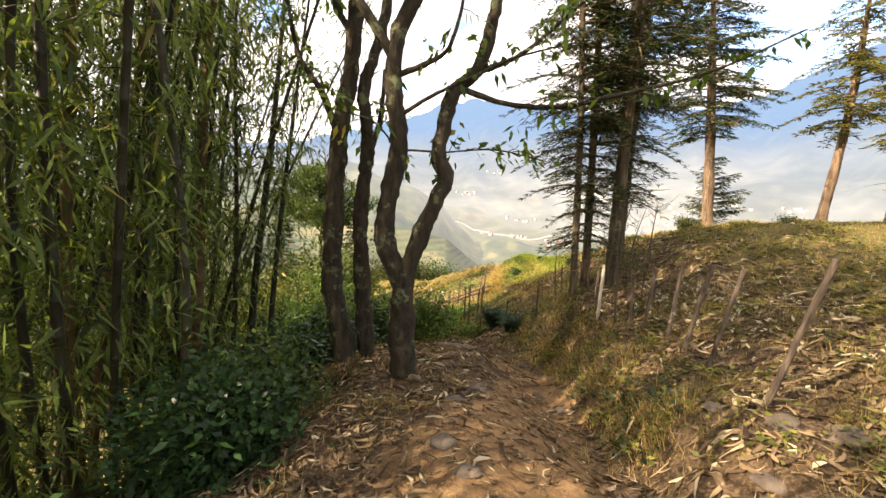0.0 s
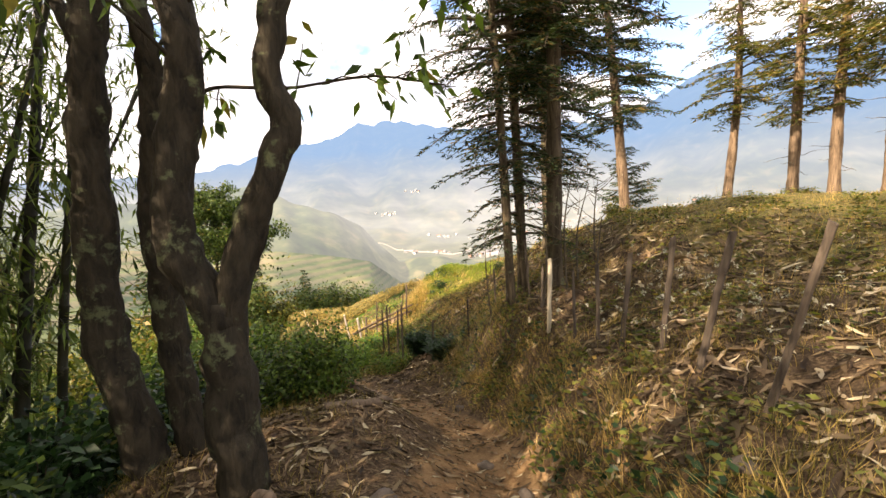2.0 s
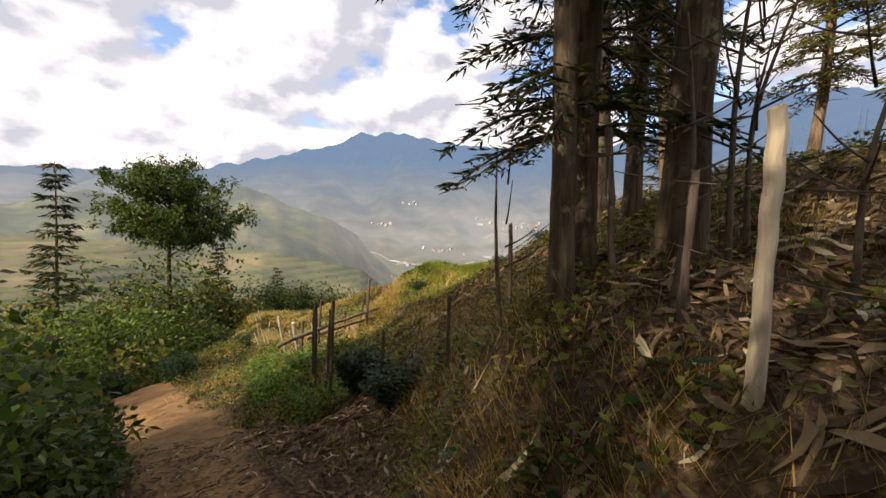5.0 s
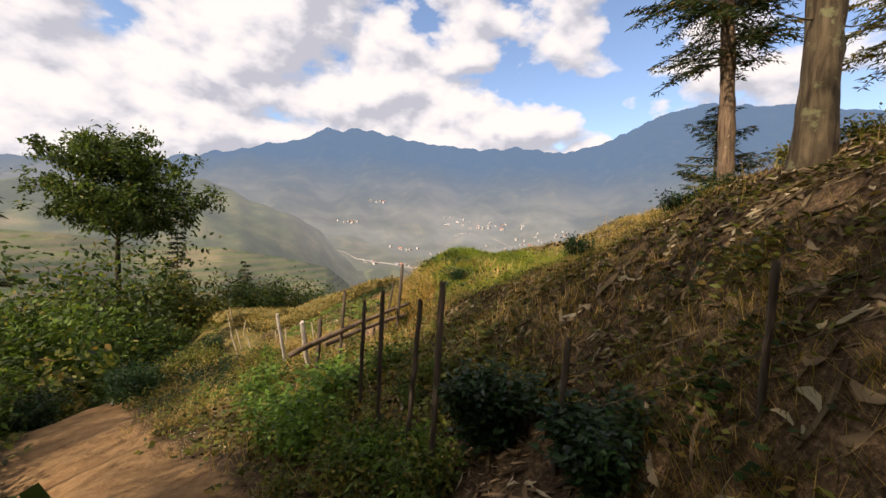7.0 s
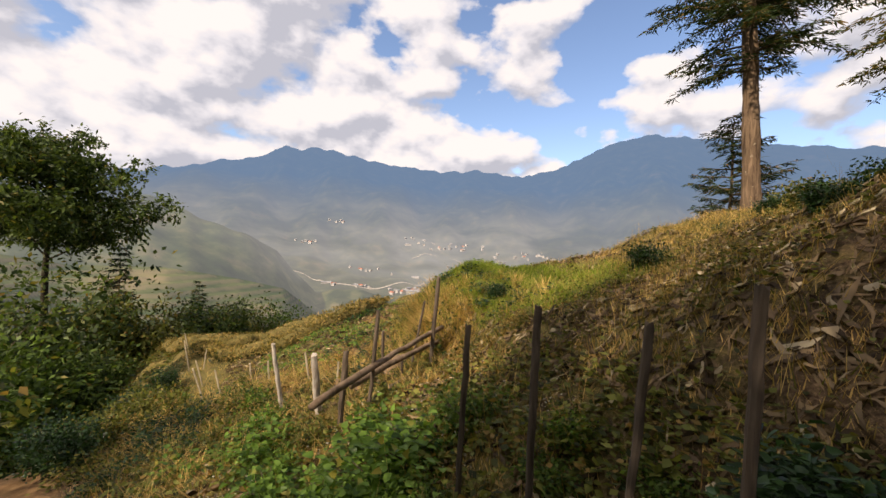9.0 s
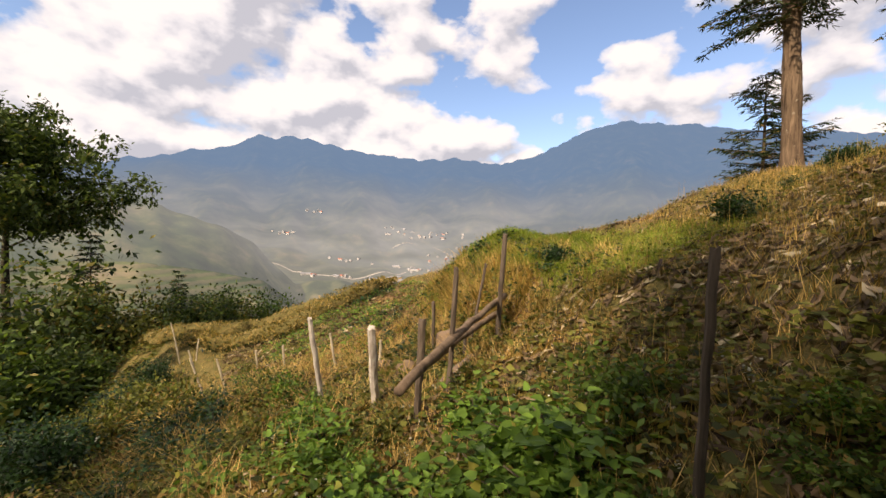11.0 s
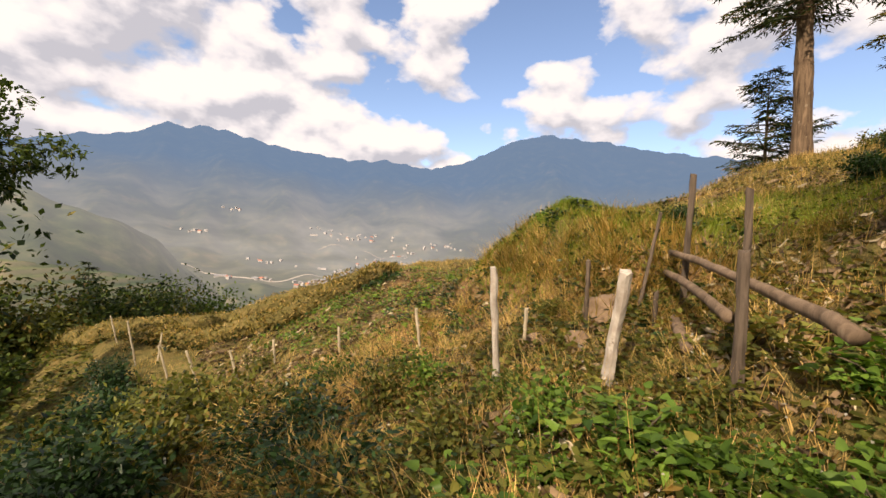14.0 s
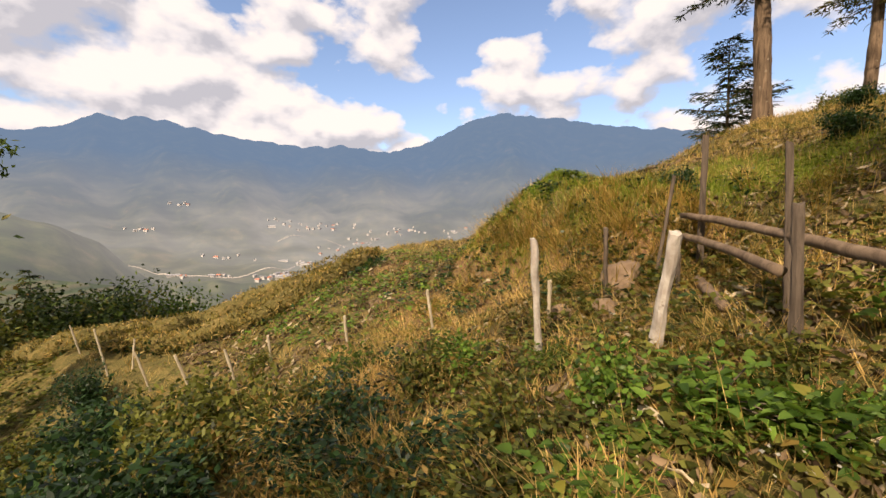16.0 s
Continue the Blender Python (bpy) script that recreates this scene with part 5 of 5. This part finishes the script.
def blades(name, n, area, weight, height, width, mat, label, lean=0.5, tuft=6, spread=0.05):
    """Grass in tufts: bent two-piece blades."""
    m = n // tuft
    c = np.repeat(cast(m, *area, weight), tuft, 0)
    n = len(c)
    p = c + R.normal(0, spread, (n, 2))
    a = np.repeat(R.uniform(0, 2 * np.pi, m), tuft) + R.normal(0, 0.9, n)
    h = height * R.uniform(0.45, 1.3, n) * np.repeat(R.uniform(0.6, 1.3, m), tuft)
    out = np.stack([np.cos(a), np.sin(a)], -1) * (h * lean * R.uniform(0.3, 1.5, n))[:, None]
    side = np.stack([-np.sin(a), np.cos(a)], -1) * (width * R.uniform(0.6, 1.3, n))[:, None] / 2
    z = G(p[:, 0], p[:, 1]) - 0.01
    def at(q, up):
        return np.stack([q[:, 0], q[:, 1], z + up], -1)
    v = np.stack([at(p - side, 0), at(p + side, 0), at(p + out + side * 0.15, h), at(p + out - side * 0.15, h)], 1)
    f = np.array([(0, 1, 2, 3)])
    ob = made(name, v.reshape(-1, 3), (np.arange(n)[:, None, None] * 4 + f).reshape(-1, 4), mat, smooth=False)
    return tagged(ob, label, "grass", kind="stuff")


hill = lambda x, y: np.clip((x - 2.2) / 3, 0, 1) * (0.3 + 0.7 * patchy(x, y, 0.9, 3))
slope = lambda x, y: np.clip(np.abs(off_path(x, y)) - 0.55, 0, 1) * (0.25 + 0.75 * patchy(x, y, 0.8, 4)) * np.clip((x + 2.8) / 1, 0, 1)
blades("grass", 60000, (2.2, 17, -2, 14.5), hill, 0.085, 0.006, M_grass, "short green and straw-coloured grass on the hill", 0.6, 8, 0.06)
bare_slope = lambda x, y: slope(x, y) * (1 - plateau(x, y)) * np.clip(np.interp(y, (9, 15, 17, 24), (1, 1, 0.35, 0.35)), 0, 1)
blades("grass", 44000, (-2.5, 9, 9.5, 24), bare_slope, 0.12, 0.008, M_dry_grass, "dry golden grass on the sunlit slope", 0.8, 9, 0.06)
blades("grass", 20000, (-2.5, 9, 9.5, 24), bare_slope, 0.1, 0.009, M_grass, "green grass tufts on the slope", 0.7, 9, 0.06)
blades("grass", 60000, (2.0, 6.8, 12.0, 18.6), plateau, 0.1, 0.009, M_bright_grass, "bright yellow-green grass patch on the small terrace", 0.7, 8, 0.06)
blades("grass", 4200, (1.6, 4.4, 13.6, 19), lambda x, y: np.clip(1.0 - np.abs(H(x, y) + 2.3) / 0.6, 0, 1) * (x < 3.9) * patchy(x, y, 2.6, 4), 0.2, 0.01, M_dry_grass, "tall golden dry grass hanging over the bank", 1.4, 16, 0.05)
blades("grass", 5200, (1.5, 4.6, 13.4, 19), lambda x, y: np.clip(1.0 - np.abs(H(x, y) + 2.1) / 0.7, 0, 1) * patchy(x, y, 2.2, 5) ** 2, 0.19, 0.012, M_dry_grass, "clumps of long golden grass on the bank", 1.1, 30, 0.05)
blades("grass", 14000, (-1.6, 3.0, 12.6, 17), lambda x, y: np.clip(np.abs(off_path(x, y)) - 0.4, 0, 1) * patchy(x, y, 2.0, 2) ** 3, 0.17, 0.009, M_dry_grass, "tangled straw clumps on the slope", 1.6, 26, 0.08)
blades("grass", 6000, (3.5, 13, 11.5, 14.5), lambda x, y: 0.4 + 0.6 * patchy(x, y, 1.2, 6), 0.13, 0.008, M_dry_grass, "long dry grass along the hill's crest", 0.6, 7, 0.05)
blades("grass", 2000, (1.3, 3.2, 2.5, 9), lambda x, y: np.clip(1 - np.abs(off_path(x, y) - 0.9) / 0.6, 0, 1) * patchy(x, y, 1.5, 7) ** 2, 0.13, 0.0035, M_dry_grass, "dry grass clumps on the steep bank", 0.9, 14, 0.06)
blades("grass", 26000, (-2.0, 4.2, -1, 9), lambda x, y: np.clip(np.abs(off_path(x, y)) - 0.5, 0, 1) * patchy(x, y, 1.1, 8) ** 2, 0.1, 0.005, M_grass, "sparse green grass beside the path", 0.7, 10, 0.05)


blades("grass", 1500, (-1.5, 8, 9.5, 15), slope, 0.3, 0.005, M_dry_grass, "thin upright dry stalks standing in the grass", 0.35, 3, 0.04)
blades("grass", 1500, (2.4, 9, 1, 13), hill, 0.28, 0.004, M_dry_grass, "thin dry stalks on the hill", 0.4, 3, 0.04)


def ground_cover(n, area, weight, size, mat, label):
    """Low broad-leaved plants close to the soil."""
    p = np.repeat(cast(n // 7, *area, weight), 7, 0)
    n = len(p)
    q = p + R.normal(0, 0.05, (n, 2))
    a = R.uniform(0, 2 * np.pi, n)
    z = G(q[:, 0], q[:, 1]) + R.uniform(0.02, 0.12, n)
    pile = Pile()
    add_leaves(pile, np.stack([q[:, 0], q[:, 1], z], -1), np.stack([np.cos(a), np.sin(a), R.uniform(-0.1, 0.6, n)], -1), size[0] * R.uniform(0.6, 1.3, n), size[1] * R.uniform(0.6, 1.3, n), 0.2)
    return tagged(pile.done("ground_plants", mat, None, "", False), label, "ground plants", kind="stuff")


ground_cover(24000, (1.5, 9, -1, 13.5), lambda x, y: np.clip((x - 1.2), 0, 1) * patchy(x, y, 1.2, 9) ** 2, (0.06, 0.03), M_shrub, "small green herbs among the litter on the bank")
ground_cover(2600, (1.1, 3.4, 1.5, 9.5), lambda x, y: steep(x, y) * patchy(x, y, 1.6, 3) ** 2, (0.07, 0.035), M_shrub, "green herbs clinging to the steep bank")
ground_cover(700, (1.1, 3.4, 1.5, 9.5), lambda x, y: steep(x, y) * patchy(x, y, 1.2, 6) ** 2, (0.075, 0.04), M_dark_shaded_leaf, "dark creeping leaves on the steep bank")
blades("grass", 5000, (1.1, 3.4, 1.5, 9.5), lambda x, y: steep(x, y) * patchy(x, y, 1.7, 5) ** 2, 0.16, 0.005, M_dry_grass, "straw-coloured grass tufts on the steep bank", 1.3, 16, 0.05)
blades("grass", 6000, (1.1, 3.4, 1.5, 9.5), lambda x, y: steep(x, y) * patchy(x, y, 1.4, 1) ** 2, 0.12, 0.005, M_grass, "grass tufts growing out of the steep bank", 1.1, 12, 0.05)
ground_cover(7000, (0.2, 5, 16, 24), lambda x, y: 0.25 + 0.75 * patchy(x, y, 2.4, 3), (0.075, 0.045), M_nettle, "low yellow-green herbs covering the field terrace")
ground_cover(8000, (-1.6, 2.4, 9.8, 14.8), lambda x, y: np.clip(np.abs(off_path(x, y)) - 0.45, 0, 1) * (0.2 + 0.8 * patchy(x, y, 2.1, 7)), (0.075, 0.05), M_shrub, "leafy green herbs between the weeds")
ground_cover(3000, (1.4, 4.2, 13.4, 18), lambda x, y: patchy(x, y, 2.7, 1) ** 3, (0.08, 0.05), M_dark_shaded_leaf, "dark herbs growing on the golden bank")
ground_cover(12000, (-2.2, 8, 9.5, 22), lambda x, y: np.clip(np.abs(off_path(x, y)) - 0.5, 0, 1) * (0.1 + patchy(x, y, 1.0, 10)), (0.06, 0.032), M_shrub, "low green herbs scattered on the slope")
ground_cover(16000, (-8, -2.3, 12.5, 30), lambda x, y: np.clip(np.abs(off_path(x, y)) - 0.4, 0, 1) * (0.3 + 0.7 * patchy(x, y, 1.0, 5)), (0.13, 0.06), M_shrub, "green herbs on the slope below the path")
# leaf colour dark for the shade beneath the grove
ground_cover(9000, (-9, -1.6, 0.5, 9), lambda x, y: 0.3 + 0.7 * patchy(x, y, 1.0, 11), (0.09, 0.045), M_dark_shaded_leaf, "dark low plants under the bamboo")
ground_cover(900, (-1.2, 2.2, 11, 14.6), lambda x, y: np.clip(np.abs(off_path(x, y)) - 0.6, 0, 1) * patchy(x, y, 1.5, 12), (0.022, 0.018), M_flower, "tiny white weed flowers")


heads = Pile()
p = np.repeat(cast(90, 2.4, 3.9, 2.8, 5.6, lambda x, y: 0.3 + 0.7 * patchy(x, y, 2.0, 13)), 14, 0)
n = len(p)
up = np.repeat(R.uniform(0.15, 0.4, 90), 14)
at = np.stack([p[:, 0], p[:, 1], G(p[:, 0], p[:, 1]) + up], -1) + R.normal(0, 0.01, (n, 3))
add_leaves(heads, at, R.normal(0, 1, (n, 3)) + (0, 0, 0.4), 0.022, 0.013)
stalks = Pile()
foot = (at - (0, 0, 1) * up[:, None])[::14]
add_leaves(stalks, foot, np.tile((0.0, 0.0, 1.0), (len(foot), 1)) + R.normal(0, 0.03, (len(foot), 3)), up[::14], 0.003, 0.0, 0.5)
tagged(stalks.done("flower_stalks", M_grass, None, "", False), "thin green flower stalks on the bank", "flowers", kind="stuff")
tagged(heads.done("flower_heads", M_flower, None, "", False), "pale round withered flower heads on the bank", "flowers", kind="stuff")


# ---- terrace edge ----
def bund(line, r, label):
    """A turf ridge along the edge of a terrace, with grass on it."""
    c = curve_through([(x, y, 0) for x, y in line], 60)
    c[:, 2] = G(c[:, 0], c[:, 1]) + r * 0.45
    base = c[0].copy()
    pile = Pile()
    add_tube(pile, c - base, (r * 0.3, r, r, r, r, r * 0.2), 10, 0.08)
    ob = empty("turf_bund", base)
    ridge = pile.done("ridge", M_ground, ob)
    turf = ridge.data.attributes.new("green", "FLOAT", "POINT")
    turf.data.foreach_set("value", np.ones(len(ridge.data.vertices), np.float32))
    k = R.integers(0, 60, 5200)
    a = R.uniform(-0.3, np.pi + 0.3, 5200)
    at = c[k] - base + R.normal(0, 0.06, (5200, 3)) * (1, 1, 0)
    at += np.stack([np.cos(a) * r * 0.5, np.cos(a) * r * 0.9, np.sin(a) * r], -1)
    lv = Pile()
    add_leaves(lv, at, R.normal(0, 0.7, (5200, 3)) + (0, 0, 0.5), 0.13, 0.03)
    lv.done("grass", M_grass, ob, "", False)
    # A strip of dark leaves, added in place of the bund's shadow.
    k = R.integers(0, 60, 2600)
    at = c[k] - base + np.stack([R.normal(0.15, 0.1, 2600), R.normal(-r - 0.1, 0.09, 2600), R.uniform(-0.3, 0.06, 2600)], -1)
    shade = Pile()
    add_leaves(shade, at, R.normal(0, 0.7, (2600, 3)) + (0, 0, 0.4), 0.12, 0.06)
    shade.done("shadow_fringe", M_dark_shaded_leaf, ob, "dark leaves standing in for the shadow along the foot of the bund", False)
    return tagged(ob, label, "bund", "terrace bunds")


bund([(-3.4, 30.0), (-2.77, 28.3), (-2.05, 26.2), (-0.86, 25.4), (0.35, 24.6), (1.5, 23.6), (2.8, 22.9), (4.2, 23.0)], 0.33, "turf bund along the terrace's lower edge")
bund([(-1.5, 24.0), (-0.9, 23.2), (0.0, 22.3), (0.9, 21.4), (2.0, 20.9), (3.2, 21.0), (4.2, 21.8)], 0.26, "low turf bund below the terrace")


# ---- houses and tracks in the valley ----
def house(size, roof):
    w, d, h = size
    ob = empty("house")
    for name, v, f, mt in (
        ("wall", [(x * w / 2, y * d / 2, z) for z in (-3, h) for x, y in ((-1, -1), (1, -1), (1, 1), (-1, 1))] + [(-w / 2, 0, h + d * 0.28), (w / 2, 0, h + d * 0.28)],
         [(0, 1, 5, 4), (1, 2, 6, 9, 5), (2, 3, 7, 6), (3, 0, 4, 8, 7)], M_wall_render),
        ("roof", [(x * (w / 2 + 0.6), y * (d / 2 + 0.6), z + q) for q in (0, 0.35) for x in (-1, 1) for y, z in ((-1, h - 0.2), (0, h + d * 0.3), (1, h - 0.2))],
         [(0, 1, 4, 3), (1, 2, 5, 4), (6, 9, 10, 7), (7, 10, 11, 8), (0, 3, 9, 6), (2, 8, 11, 5), (0, 6, 7, 1), (1, 7, 8, 2), (3, 4, 10, 9), (4, 5, 11, 10)], roof)):
        made(name, v, f, mt, ob, smooth=False)
    for k in (-0.28, 0.0, 0.28):
        made("window", [(k * w - 0.6, -d / 2 - 0.05, 1.0), (k * w + 0.6, -d / 2 - 0.05, 1.0), (k * w + 0.6, -d / 2 - 0.05, 2.4), (k * w - 0.6, -d / 2 - 0.05, 2.4)], [(0, 1, 2, 3)], M_roof_grey, ob, smooth=False)
    return ob


def far_place(az, low):
    """The spot on the valley's land at a bearing where it lies `low` degrees under eye level."""
    r = np.geomspace(420, 2400, 900)
    a = radians(az)
    z = far_height(r * math.sin(a), r * math.cos(a))
    ang = np.degrees(np.arctan2(z + 1.5, r))
    k = int(np.argmin(np.where(np.diff(ang, prepend=-90) > 0, np.abs(ang - low), 99)))
    return r[k] * math.sin(a), r[k] * math.cos(a), float(z[k])


HOUSES = [house((10, 6, 4), M_roof_grey), house((12, 7, 4.5), M_roof_red), house((26, 7, 3), M_roof_grey), house((8, 6, 5), M_roof_grey)]
CLUSTERS = ((21.5, -6.9, 16, 3.0, 0.5), (24.4, -5.2, 10, 3, 0.4), (10.5, -6.3, 4, 2, 0.2), (15.5, -6.4, 6, 2.5, 0.3), (28, -0.3, 16, 4, 0.6), (23, 0.3, 10, 3, 0.5), (6.7, -0.6, 5, 2, 0.3), (17, -4.2, 6, 3, 0.6), (33, -2.6, 14, 4, 0.9), (38, -0.9, 12, 4, 0.7), (12, 2.5, 4, 2, 0.3), (30, -3.6, 10, 4, 0.6), (45, -1.5, 8, 4, 0.8))
count = 0
for az, low, n, wa, wl in CLUSTERS:
    for _ in range(n):
        x, y, z = far_place(az + R.normal(0, wa * 0.5), low + R.normal(0, wl * 0.6))
        m = pose(x, y, z, 0, 0, R.uniform(0, 180))
        src = HOUSES[(0, 3, 0, 1, 3, 2)[count % 6]]
        if count < 4:
            ob = HOUSES[count]
            ob.matrix_basis = m
        else:
            ob = copy_thing(src, m)
        tagged(ob, "small pale village house with a pitched roof", "house", "village houses")
        count += 1


def track(name, bearings, width, label):
    """A pale road or terrace edge laid on the far land."""
    c = np.array([far_place(a, b) for a, b in bearings])
    c = curve_through(c, 50)
    c[:, 2] = far_height(c[:, 0], c[:, 1]) + 2.5
    r = np.hypot(c[:, 0], c[:, 1])
    out = np.stack([c[:, 0] / r, c[:, 1] / r, np.full(50, 0.12)], -1) * width
    k = np.arange(49)
    f = np.stack([k, k + 1, k + 51, k + 50], -1)
    v = np.concatenate([c - out, c + out])
    tagged(made(name, v, f, M_pale_road), label, "road", kind="structure")


track("road_1", ((4, -4.4), (8, -5.4), (11, -6.2), (15, -6.6), (19, -6.2), (24, -5.6)), 5, "pale road through the valley")
track("road_2", ((22, -2.2), (27, -1.8), (31, -3.0), (36, -2.6)), 5, "pale road by the far village")
